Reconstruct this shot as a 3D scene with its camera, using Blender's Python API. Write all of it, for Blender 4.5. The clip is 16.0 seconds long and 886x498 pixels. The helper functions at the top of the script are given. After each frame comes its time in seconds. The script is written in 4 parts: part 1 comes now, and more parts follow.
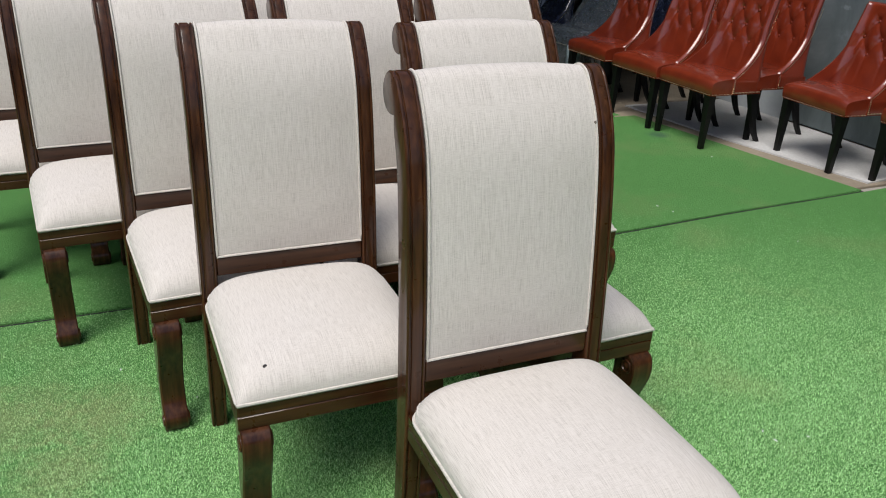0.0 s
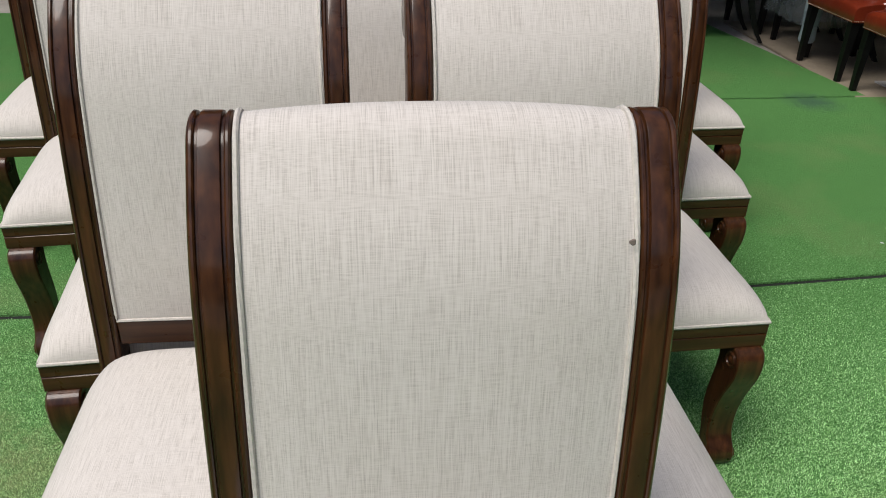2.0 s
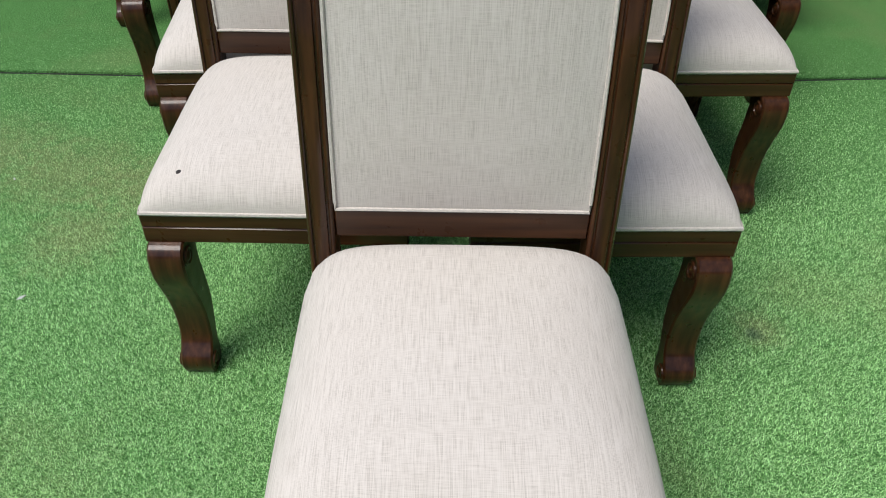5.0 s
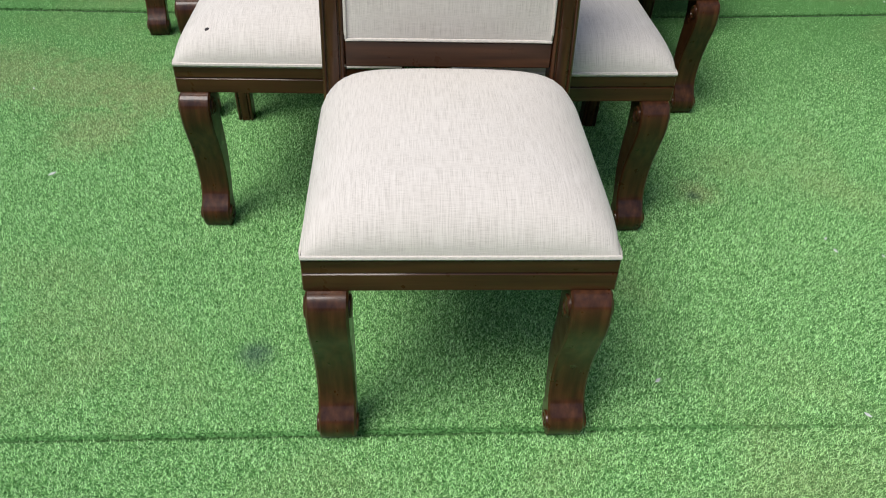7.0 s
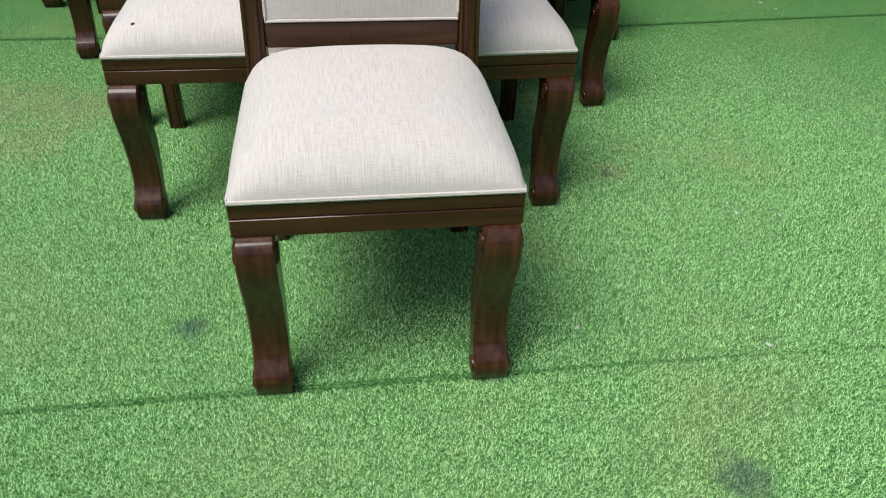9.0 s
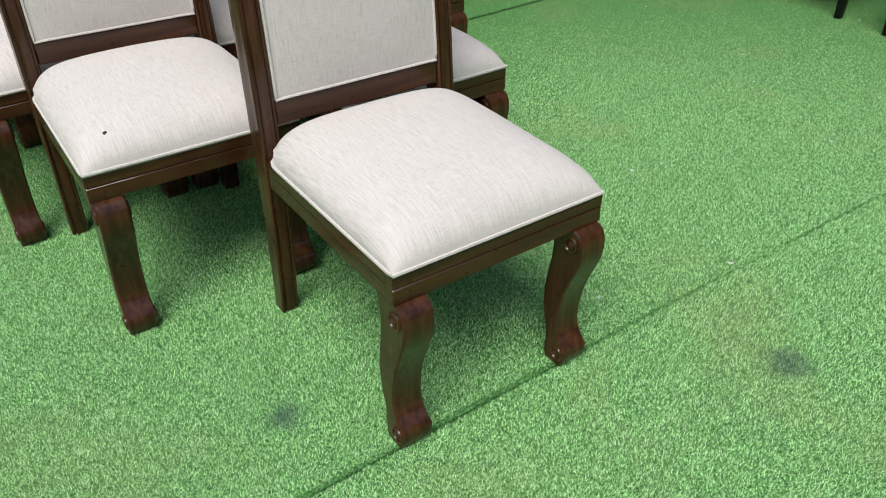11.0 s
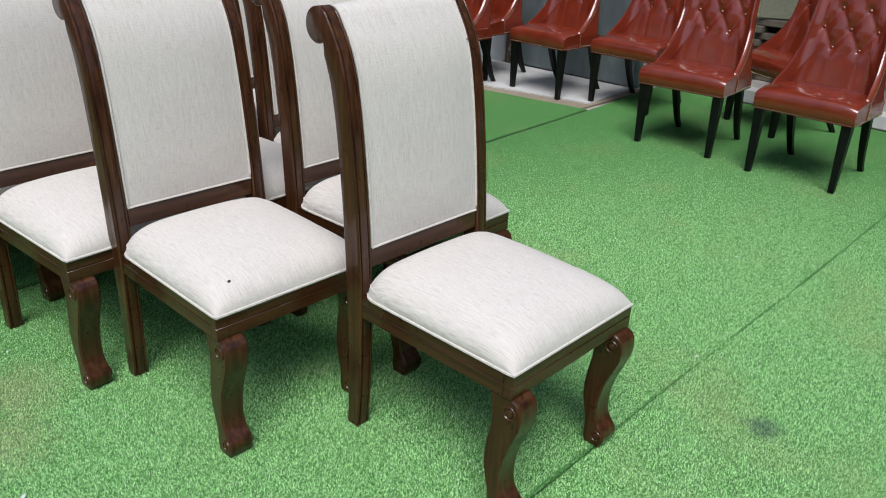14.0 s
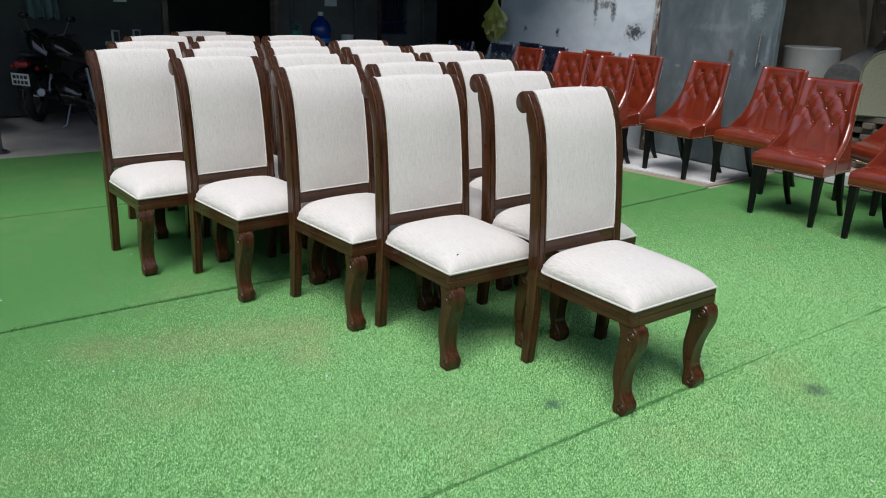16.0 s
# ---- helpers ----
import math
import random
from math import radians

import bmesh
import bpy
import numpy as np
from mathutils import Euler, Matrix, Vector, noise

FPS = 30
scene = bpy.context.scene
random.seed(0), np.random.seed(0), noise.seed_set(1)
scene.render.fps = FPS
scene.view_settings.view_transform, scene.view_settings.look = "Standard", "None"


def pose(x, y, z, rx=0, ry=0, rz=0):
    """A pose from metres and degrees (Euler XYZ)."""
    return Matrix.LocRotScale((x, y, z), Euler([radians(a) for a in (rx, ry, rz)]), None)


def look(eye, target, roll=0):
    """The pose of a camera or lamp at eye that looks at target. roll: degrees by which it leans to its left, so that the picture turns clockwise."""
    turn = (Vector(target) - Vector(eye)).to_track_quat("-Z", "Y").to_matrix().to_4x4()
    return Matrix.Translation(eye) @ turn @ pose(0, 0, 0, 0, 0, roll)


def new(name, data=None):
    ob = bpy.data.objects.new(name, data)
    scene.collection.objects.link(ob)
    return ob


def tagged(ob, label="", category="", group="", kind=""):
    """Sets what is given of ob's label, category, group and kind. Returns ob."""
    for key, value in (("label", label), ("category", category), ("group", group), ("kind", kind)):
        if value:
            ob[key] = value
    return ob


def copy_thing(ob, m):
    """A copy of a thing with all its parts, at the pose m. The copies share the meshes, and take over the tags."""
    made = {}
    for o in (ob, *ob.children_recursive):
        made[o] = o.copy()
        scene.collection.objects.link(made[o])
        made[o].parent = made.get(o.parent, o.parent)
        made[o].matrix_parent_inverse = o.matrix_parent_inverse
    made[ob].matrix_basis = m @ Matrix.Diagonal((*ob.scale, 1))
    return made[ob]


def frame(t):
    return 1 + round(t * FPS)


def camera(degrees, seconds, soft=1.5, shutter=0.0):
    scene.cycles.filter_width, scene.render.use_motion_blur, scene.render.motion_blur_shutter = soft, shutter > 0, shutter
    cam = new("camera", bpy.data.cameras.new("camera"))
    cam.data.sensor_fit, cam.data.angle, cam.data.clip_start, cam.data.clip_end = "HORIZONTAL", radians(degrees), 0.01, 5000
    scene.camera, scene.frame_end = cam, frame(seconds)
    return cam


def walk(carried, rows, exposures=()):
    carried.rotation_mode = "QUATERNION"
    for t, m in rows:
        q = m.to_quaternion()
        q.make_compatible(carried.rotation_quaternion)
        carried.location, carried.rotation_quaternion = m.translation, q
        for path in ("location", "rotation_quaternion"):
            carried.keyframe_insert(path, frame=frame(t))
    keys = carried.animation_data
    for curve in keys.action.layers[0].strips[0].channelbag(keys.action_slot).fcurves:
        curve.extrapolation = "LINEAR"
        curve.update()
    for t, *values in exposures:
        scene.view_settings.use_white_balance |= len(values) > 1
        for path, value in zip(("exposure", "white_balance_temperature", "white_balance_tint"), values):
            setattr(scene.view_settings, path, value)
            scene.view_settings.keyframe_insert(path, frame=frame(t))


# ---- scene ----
cam = camera(59.5, 16.0, soft=1.05, shutter=0.0)
PATH = [
    (0, (-0.554, -0.816, 1.514), (0.211, 0.843, 0.701), 3.0),
    (0.5, (-0.319, -0.546, 1.507), (0.303, 1.154, 0.655), 2.9),
    (1, (-0.067, -0.361, 1.485), (0.401, 1.364, 0.588), 2.8),
    (1.5, (0.097, -0.207, 1.481), (0.438, 1.522, 0.535), 2.5),
    (2, (0.174, -0.083, 1.47), (0.389, 1.645, 0.487), 2.0),
    (2.7, (0.252, -0.094, 1.454), (0.352, 1.6, 0.395), 1.6),
    (3.5, (0.272, -0.213, 1.406), (0.299, 1.432, 0.269), 1.7),
    (4.5, (0.258, -0.325, 1.359), (0.245, 1.247, 0.123), 0.8),
    (5, (0.22, -0.487, 1.346), (0.233, 1.054, 0.071), 1.1),
    (7.3, (0.165, -1.033, 1.193), (0.27, 0.543, -0.033), 2.3),
    (7.5, (0.167, -1.085, 1.168), (0.269, 0.506, -0.039), 2.2),
    (8, (0.183, -1.126, 1.112), (0.309, 0.492, -0.057), 2.5),
    (8.2, (0.189, -1.133, 1.11), (0.328, 0.492, -0.049), 2.6),
    (8.5, (0.193, -1.141, 1.113), (0.362, 0.492, -0.029), 2.5),
    (9, (0.203, -1.149, 1.134), (0.444, 0.479, -0.002), 1.8),
    (9.5, (0.077, -1.16, 1.207), (0.455, 0.436, 0.063), 1.1),
    (9.6, (0.034, -1.162, 1.213), (0.43, 0.433, 0.074), 0.6),
    (10, (-0.174, -1.138, 1.268), (0.365, 0.399, 0.108), 0.1),
    (10.2, (-0.25, -1.111, 1.267), (0.374, 0.397, 0.111), -0.1),
    (12.3, (-0.963, -0.776, 1.223), (0.299, 0.344, 0.149), 1.8),
    (12.5, (-0.998, -0.776, 1.217), (0.283, 0.334, 0.157), 2.1),
    (13, (-1.057, -0.767, 1.24), (0.261, 0.348, 0.231), 2.5),
    (13.5, (-1.105, -0.791, 1.33), (0.229, 0.373, 0.399), 2.5),
    (14, (-1.214, -0.904, 1.457), (0.112, 0.34, 0.623), 2.1),
    (14.5, (-1.419, -1.057, 1.519), (-0.133, 0.282, 0.776), 1.7),
    (15, (-1.694, -1.286, 1.551), (-0.46, 0.134, 0.874), 1.7),
    (15.5, (-1.929, -1.55, 1.557), (-0.75, -0.066, 0.916), 1.8),
    (16, (-2.206, -1.747, 1.562), (-1.072, -0.221, 0.941), 1.9),
]
walk(cam, [(t, look(eye, target, roll)) for t, eye, target, roll in PATH], exposures=[(0.0, 0.06, 6450, 11.5), (1.0, -0.02, 6550, 12), (3.0, 0.03, 6600, 12), (5.0, 0.04, 6450, 10.8), (7.5, 0.13, 6450, 10.5), (10.0, 0.13, 6400, 10.5), (12.5, 0.13, 6250, 11.3), (14.5, 0.16, 6120, 11.3), (16.0, 0.19, 6120, 10.8)])

# ---- light: open bright overcast yard, dark shed behind ----
world = bpy.data.worlds.new("sky")
scene.world = world
world.use_nodes = True
sky = world.node_tree.nodes.new("ShaderNodeTexSky")
sky.sky_type = "NISHITA"
sky.sun_disc = False
sky.sun_elevation, sky.sun_rotation = radians(60), radians(232)
sky.air_density, sky.dust_density, sky.ozone_density = 1.0, 2.2, 1.0
background = world.node_tree.nodes["Background"]
background.inputs["Strength"].default_value = 0.105
world.node_tree.links.new(sky.outputs["Color"], background.inputs["Color"])
sun_data = bpy.data.lights.new("sun", "SUN")
sun_data.energy, sun_data.angle, sun_data.color = 3.25, radians(36), (1.0, 0.97, 0.92)
sun = new("sun", sun_data)
sun.matrix_world = look((-4.9, -3.3, 11.0), (0, 0.5, 0))


# ---- materials ----
class Mat:
    """A principled material with short calls for its nodes."""

    def __init__(self, name, color=(0.5, 0.5, 0.5), rough=0.5, metal=0.0, **extra):
        self.m = bpy.data.materials.new(name)
        self.m.use_nodes = True
        self.t = self.m.node_tree
        self.p = self.t.nodes["Principled BSDF"]
        self.put("Base Color", (*color, 1))
        self.put("Roughness", rough)
        self.put("Metallic", metal)
        for key, value in extra.items():
            self.put(key.replace("_", " "), value)

    def put(self, socket, value):
        if hasattr(value, "is_output"):
            self.t.links.new(value, self.p.inputs[socket])
        else:
            self.p.inputs[socket].default_value = value

    def coords(self, scale=(1, 1, 1), kind="Object"):
        tc = self.t.nodes.new("ShaderNodeTexCoord")
        mp = self.t.nodes.new("ShaderNodeMapping")
        mp.inputs["Scale"].default_value = scale
        self.t.links.new(tc.outputs[kind], mp.inputs["Vector"])
        return mp.outputs["Vector"]

    def noise(self, scale, stretch=(1, 1, 1), detail=4, rough=0.55, kind="Object", distortion=0.0):
        n = self.t.nodes.new("ShaderNodeTexNoise")
        n.inputs["Scale"].default_value = scale
        n.inputs["Detail"].default_value = detail
        n.inputs["Roughness"].default_value = rough
        n.inputs["Distortion"].default_value = distortion
        self.t.links.new(self.coords(stretch, kind), n.inputs["Vector"])
        return n.outputs["Fac"]

    def ramp(self, fac, stops):
        r = self.t.nodes.new("ShaderNodeValToRGB")
        e = r.color_ramp.elements
        while len(e) < len(stops):
            e.new(0.5)
        for el, (pos, col) in zip(e, stops):
            el.position, el.color = pos, (*col, 1)
        self.t.links.new(fac, r.inputs["Fac"])
        return r.outputs["Color"]

    def mix(self, fac, a, b, mode="MIX"):
        n = self.t.nodes.new("ShaderNodeMix")
        n.data_type, n.blend_type = "RGBA", mode
        for i, v in ((0, fac), (6, a), (7, b)):
            if hasattr(v, "is_output"):
                self.t.links.new(v, n.inputs[i])
            else:
                n.inputs[i].default_value = v if i == 0 else (*v, 1)
        return n.outputs[2]

    def math(self, op, a, b=0.0):
        n = self.t.nodes.new("ShaderNodeMath")
        n.operation = op
        for i, v in enumerate((a, b)):
            if hasattr(v, "is_output"):
                self.t.links.new(v, n.inputs[i])
            else:
                n.inputs[i].default_value = v
        return n.outputs[0]

    def bump(self, height, strength=0.3, distance=0.002):
        b = self.t.nodes.new("ShaderNodeBump")
        b.inputs["Strength"].default_value = strength
        b.inputs["Distance"].default_value = distance
        self.t.links.new(height, b.inputs["Height"])
        self.put("Normal", b.outputs["Normal"])

    def random(self):
        return self.t.nodes.new("ShaderNodeObjectInfo").outputs["Random"]

    def island(self):
        return self.t.nodes.new("ShaderNodeNewGeometry").outputs["Random Per Island"]


def mat_linen():
    k = Mat("cream_linen", (0.7, 0.66, 0.6), 0.85, Sheen_Weight=0.25, Sheen_Roughness=0.5, Specular_IOR_Level=0.25)
    warp = k.noise(1.0, (1300, 24, 24), 1, 0.5)
    weft = k.noise(1.0, (45, 950, 950), 1, 0.5)
    slub = k.noise(1.0, (420, 16, 16), 2, 0.6)
    cloud = k.noise(6.0, (1, 1, 1), 3, 0.5)
    thread = k.math("ADD", k.math("MULTIPLY", warp, 0.66), k.math("MULTIPLY", weft, 0.34))
    col = k.ramp(thread, [(0.34, (0.46, 0.435, 0.40)), (0.47, (0.595, 0.567, 0.528)), (0.62, (0.67, 0.645, 0.607))])
    col = k.mix(0.10, col, k.ramp(slub, [(0.28, (0.58, 0.55, 0.52)), (0.42, (1, 1, 1))]), "MULTIPLY")
    col = k.mix(0.3, col, k.ramp(cloud, [(0.3, (0.92, 0.90, 0.87)), (0.7, (1, 1, 1))]), "MULTIPLY")
    k.put("Base Color", k.mix(1.0, col, (0.985, 0.968, 0.955), "MULTIPLY"))
    k.bump(thread, 0.22, 0.0009)
    return k.m


def mat_wood(name, stretch, dark=(0.026, 0.0092, 0.0037), light=(0.088, 0.033, 0.0122)):
    k = Mat(name, light, 0.3, Coat_Weight=0.45, Coat_Roughness=0.09, Specular_IOR_Level=0.2)
    grain = k.noise(1.0, stretch, 4, 0.5)
    patch = k.noise(7.0, (1, 1, 1), 3)
    col = k.ramp(grain, [(0.3, dark), (0.55, tuple((a + b) / 2 for a, b in zip(dark, light))), (0.75, light)])
    col = k.mix(0.3, col, k.ramp(patch, [(0.3, (0.6, 0.55, 0.5)), (0.7, (1.0, 1.0, 1.0))]), "MULTIPLY")
    k.put("Base Color", col)
    k.put("Roughness", k.ramp(k.noise(30, (1, 1, 1), 3), [(0.3, (0.26,) * 3), (0.7, (0.4,) * 3)]))
    k.bump(grain, 0.05, 0.0008)
    return k.m


def mat_leather(name, low, high, rough=0.27):
    k = Mat(name, high, rough, Coat_Weight=1.0, Coat_Roughness=0.13, Coat_IOR=1.65, Specular_IOR_Level=0.2)
    cloud = k.noise(9, (1, 1, 1), 4)
    pores = k.noise(420, (1, 1, 1), 3)
    k.put("Base Color", k.ramp(cloud, [(0.3, low), (0.7, high)]))
    k.put("Roughness", k.ramp(k.noise(40, (1, 1, 1), 3), [(0.3, (rough - 0.06,) * 3), (0.7, (rough + 0.1,) * 3)]))
    k.bump(k.math("ADD", k.math("MULTIPLY", pores, 0.03), k.noise(11, (1, 1, 1), 1)), 0.05, 0.012)
    return k.m


def mat_plain(name, color, rough=0.5, metal=0.0, vary=0.25, scale=12.0, bump=0.15, **extra):
    k = Mat(name, color, rough, metal, **extra)
    cloud = k.noise(scale, (1, 1, 1), 5)
    k.put("Base Color", k.ramp(cloud, [(0.3, tuple(c * (1 - vary) for c in color)), (0.7, tuple(min(1, c * (1 + vary)) for c in color))]))
    k.bump(k.noise(scale * 14, (1, 1, 1), 3), bump, 0.002)
    return k.m


def mat_concrete(name, low, high, rough=0.8):
    k = Mat(name, high, rough)
    big = k.noise(1.3, (1, 1, 1), 6, 0.65)
    fine = k.noise(45, (1, 1, 1), 5, 0.7)
    col = k.ramp(big, [(0.3, low), (0.7, high)])
    col = k.mix(0.35, col, k.ramp(fine, [(0.3, (0.55, 0.53, 0.5)), (0.65, (1, 1, 1))]), "MULTIPLY")
    k.put("Base Color", col)
    k.bump(fine, 0.3, 0.004)
    return k.m


STAINS = [(0.902, -0.303, 0.075), (-0.152, 0.23, 0.06), (2.95, 4.22, 0.22), (0.99, 0.84, 0.03), (3.3, 3.75, 0.12)]


WORN = [(-1.22, 1.60, 0.30), (-0.92, 1.48, 0.26), (-0.66, 1.42, 0.22), (-1.55, 1.72, 0.24), (-0.78, 1.18, 0.20), (1.01, 0.86, 0.09)]


def spots(k, col, tone, places=STAINS, power=0.7):
    """Trodden stains at fixed places of the turf."""
    geo = k.t.nodes.new("ShaderNodeNewGeometry").outputs["Position"]
    ragged = k.noise(24, (1, 1, 1), 4, 0.65)
    for x, y, r in places:
        d = k.t.nodes.new("ShaderNodeVectorMath")
        d.operation = "DISTANCE"
        d.inputs[1].default_value = (x, y, 0)
        k.t.links.new(geo, d.inputs[0])
        far = k.math("DIVIDE", d.outputs["Value"], r)
        far = k.math("ADD", far, k.math("MULTIPLY", k.math("SUBTRACT", ragged, 0.5), 1.4))
        col = k.mix(k.ramp(far, [(0.2, (power,) * 3), (0.95, (0, 0, 0))]), col, tone)
    return col


def mat_turf_base():
    k = Mat("turf_backing", (0.03, 0.07, 0.02), 0.95, Specular_IOR_Level=0.1)
    fine = k.noise(190, (1, 1, 1), 3, 0.7)
    mottle = k.noise(16, (1, 1, 1), 5, 0.75)
    big = k.noise(1.6, (1, 1, 1), 4, 0.6)
    col = k.ramp(fine, [(0.36, (0.022, 0.072, 0.017)), (0.5, (0.092, 0.255, 0.070)), (0.66, (0.205, 0.46, 0.155))])
    col = k.mix(0.5, col, k.ramp(mottle, [(0.32, (0.74, 0.77, 0.75)), (0.62, (0.98, 0.98, 0.98))]), "MULTIPLY")
    col = k.mix(k.ramp(big, [(0.52, (0, 0, 0)), (0.75, (0.4, 0.4, 0.4))]), col, (0.21, 0.27, 0.11))
    col = spots(k, col, (0.22, 0.22, 0.11), WORN, 0.38)
    k.put("Base Color", spots(k, col, (0.05, 0.10, 0.075)))
    k.bump(fine, 0.9, 0.008)
    return k.m


def mat_blade():
    k = Mat("turf_blade", (0.06, 0.2, 0.04), 0.6, Specular_IOR_Level=0.2)
    hue = k.ramp(k.island(), [(0.0, (0.058, 0.165, 0.038)), (0.27, (0.225, 0.48, 0.145)), (0.42, (0.42, 0.80, 0.31)), (0.85, (0.50, 0.87, 0.39)), (1.0, (0.60, 0.92, 0.47))])
    big = k.noise(1.6, (1, 1, 1), 4, 0.6)
    hue = k.mix(k.ramp(big, [(0.52, (0, 0, 0)), (0.74, (0.5, 0.5, 0.5))]), hue, (0.42, 0.54, 0.23))
    wear = k.noise(0.6, (1, 1, 1), 3, 0.6)
    hue = k.mix(0.45, hue, k.ramp(wear, [(0.3, (0.84, 0.86, 0.84)), (0.7, (1.05, 1.04, 1.08))]), "MULTIPLY")
    hue = spots(k, hue, (0.50, 0.50, 0.25), WORN, 0.38)
    k.put("Base Color", spots(k, hue, (0.05, 0.10, 0.085)))
    return k.m


linen = mat_linen()
piping_cloth = mat_plain("piping_cloth", (0.60, 0.565, 0.51), 0.9, 0, 0.10, 160, 0.5)
wood_up = mat_wood("mahogany_upright", (80, 80, 4))
wood_across = mat_wood("mahogany_across", (3, 55, 55))
wood_deep = mat_wood("mahogany_deep", (55, 3, 55))
red_leather = mat_leather("oxblood_leather", (0.135, 0.0155, 0.0045), (0.185, 0.0235, 0.0066), 0.5)
navy_leather = mat_leather("navy_leather", (0.008, 0.012, 0.025), (0.016, 0.022, 0.045))
black_lacquer = mat_plain("black_lacquer", (0.004, 0.004, 0.004), 0.4, 0, 0.3, 20, 0.05, Specular_IOR_Level=0.25)
brass = mat_plain("nail_brass", (0.75, 0.62, 0.45), 0.28, 1.0, 0.1, 30, 0.05)
turf_base = mat_turf_base()
blade_mat = mat_blade()
concrete = mat_concrete("concrete", (0.26, 0.24, 0.21), (0.44, 0.41, 0.37))
pale_concrete = mat_concrete("pale_concrete", (0.42, 0.42, 0.41), (0.62, 0.62, 0.61))
dusty_concrete = mat_concrete("dusty_concrete", (0.20, 0.165, 0.12), (0.33, 0.28, 0.21))
scuff_mat = mat_plain("scuff", (0.15, 0.12, 0.10), 0.85)
stain_mat = mat_plain("stain", (0.03, 0.025, 0.025), 0.8)


# ---- builders ----
def mesh_of(name, verts, faces, mat, sharp=38):
    me = bpy.data.meshes.new(name)
    me.from_pydata([tuple(v) for v in verts], [], faces)
    me.polygons.foreach_set("use_smooth", [True] * len(me.polygons))
    me.set_sharp_from_angle(angle=radians(sharp))
    me.materials.append(mat)
    bm = bmesh.new()
    bm.from_mesh(me)
    bmesh.ops.recalc_face_normals(bm, faces=bm.faces)
    bm.to_mesh(me)
    bm.free()
    return me


def part(name, vf, mat, parent=None, label="", sharp=38):
    me = vf if isinstance(vf, bpy.types.Mesh) else mesh_of(name, vf[0], vf[1], mat, sharp)
    ob = new(name, me)
    if parent:
        ob.parent = parent
    return tagged(ob, label)


def thing(name, label, category, group="", kind=""):
    return tagged(new(name), label, category, group, kind)


def join(*pieces):
    verts, faces = [], []
    for v, f in pieces:
        n = len(verts)
        verts += [tuple(p) for p in v]
        faces += [tuple(i + n for i in q) for q in f]
    return verts, faces


def moved(vf, m):
    return [tuple(m @ Vector(p)) for p in vf[0]], vf[1]


def loft(loops, closed=True, caps=True):
    """A skin over loops of equal length."""
    n, verts, faces = len(loops[0]), [], []
    for l in loops:
        verts += list(l)
    for a in range(len(loops) - 1):
        for i in range(n if closed else n - 1):
            j = (i + 1) % n
            faces.append((a * n + i, a * n + j, (a + 1) * n + j, (a + 1) * n + i))
    if caps and closed:
        faces.append(tuple(reversed(range(n))))
        faces.append(tuple((len(loops) - 1) * n + i for i in range(n)))
    return verts, faces


def smooth_line(pts, per=3):
    """Catmull-Rom through the points."""
    p = [Vector(q) for q in pts]
    out = []
    for i in range(len(p) - 1):
        a, b, c, d = p[max(i - 1, 0)], p[i], p[i + 1], p[min(i + 2, len(p) - 1)]
        for k in range(per):
            t = k / per
            out.append(0.5 * (2 * b + (c - a) * t + (2 * a - 5 * b + 4 * c - d) * t * t + (3 * b - a - 3 * c + d) * t ** 3))
    return out + [p[-1]]


def inset(loop, d):
    """A closed 2D loop moved inwards by d."""
    n, out = len(loop), []
    area = sum(loop[i][0] * loop[(i + 1) % n][1] - loop[(i + 1) % n][0] * loop[i][1] for i in range(n))
    s = 1 if area > 0 else -1
    for i in range(n):
        t = (Vector(loop[(i + 1) % n]) - Vector(loop[i - 1])).normalized()
        out.append((loop[i][0] - s * t.y * d, loop[i][1] + s * t.x * d))
    return out


def prism(loop, stations, where):
    """A 2D loop carried along stations of (place, inset)."""
    return loft([[where(p, q, s) for p, q in inset(loop, d)] for s, d in stations])


def box(x0, x1, y0, y1, z0, z1, b=0.003):
    loop = [(x0, y0), (x1, y0), (x1, y1), (x0, y1)]
    c = min(b, (x1 - x0) * 0.45, (y1 - y0) * 0.45)
    oct_ = [(x0 + c, y0), (x1 - c, y0), (x1, y0 + c), (x1, y1 - c), (x1 - c, y1), (x0 + c, y1), (x0, y1 - c), (x0, y0 + c)]
    e = min(b, (z1 - z0) * 0.45)
    return prism(oct_, [(z0, e), (z0 + e, 0), (z1 - e, 0), (z1, e)], lambda p, q, s: (p, q, s))


def tube(path, r, sides=8, closed=False, radii=None):
    p = [Vector(q) for q in path]
    n, loops = len(p), []
    up = Vector((0.13, 0.29, 0.95)).normalized()
    for i in range(n):
        a, b = (p[i - 1], p[(i + 1) % n]) if closed else (p[max(i - 1, 0)], p[min(i + 1, n - 1)])
        t = (b - a).normalized()
        u = (up - t * up.dot(t))
        u = u.normalized() if u.length > 1e-4 else t.orthogonal().normalized()
        w = t.cross(u)
        rr = radii[i] if radii else r
        loops.append([p[i] + (u * math.cos(k * math.tau / sides) + w * math.sin(k * math.tau / sides)) * rr for k in range(sides)])
    if closed:
        return loft(loops + [loops[0]], True, False)
    return loft(loops)


def lathe(profile, sides=20, m=Matrix()):
    """Profile of (radius, z) turned about z, ends closed."""
    loops = [[m @ Vector((max(r, 1e-4) * math.cos(k * math.tau / sides), max(r, 1e-4) * math.sin(k * math.tau / sides), z)) for k in range(sides)] for r, z in profile]
    return loft(loops)


def ball(c, r, rings=5, sides=8, squash=1.0):
    return lathe([(r * math.sin(math.pi * i / rings), -squash * r * math.cos(math.pi * i / rings)) for i in range(rings + 1)], sides, Matrix.Translation(c))


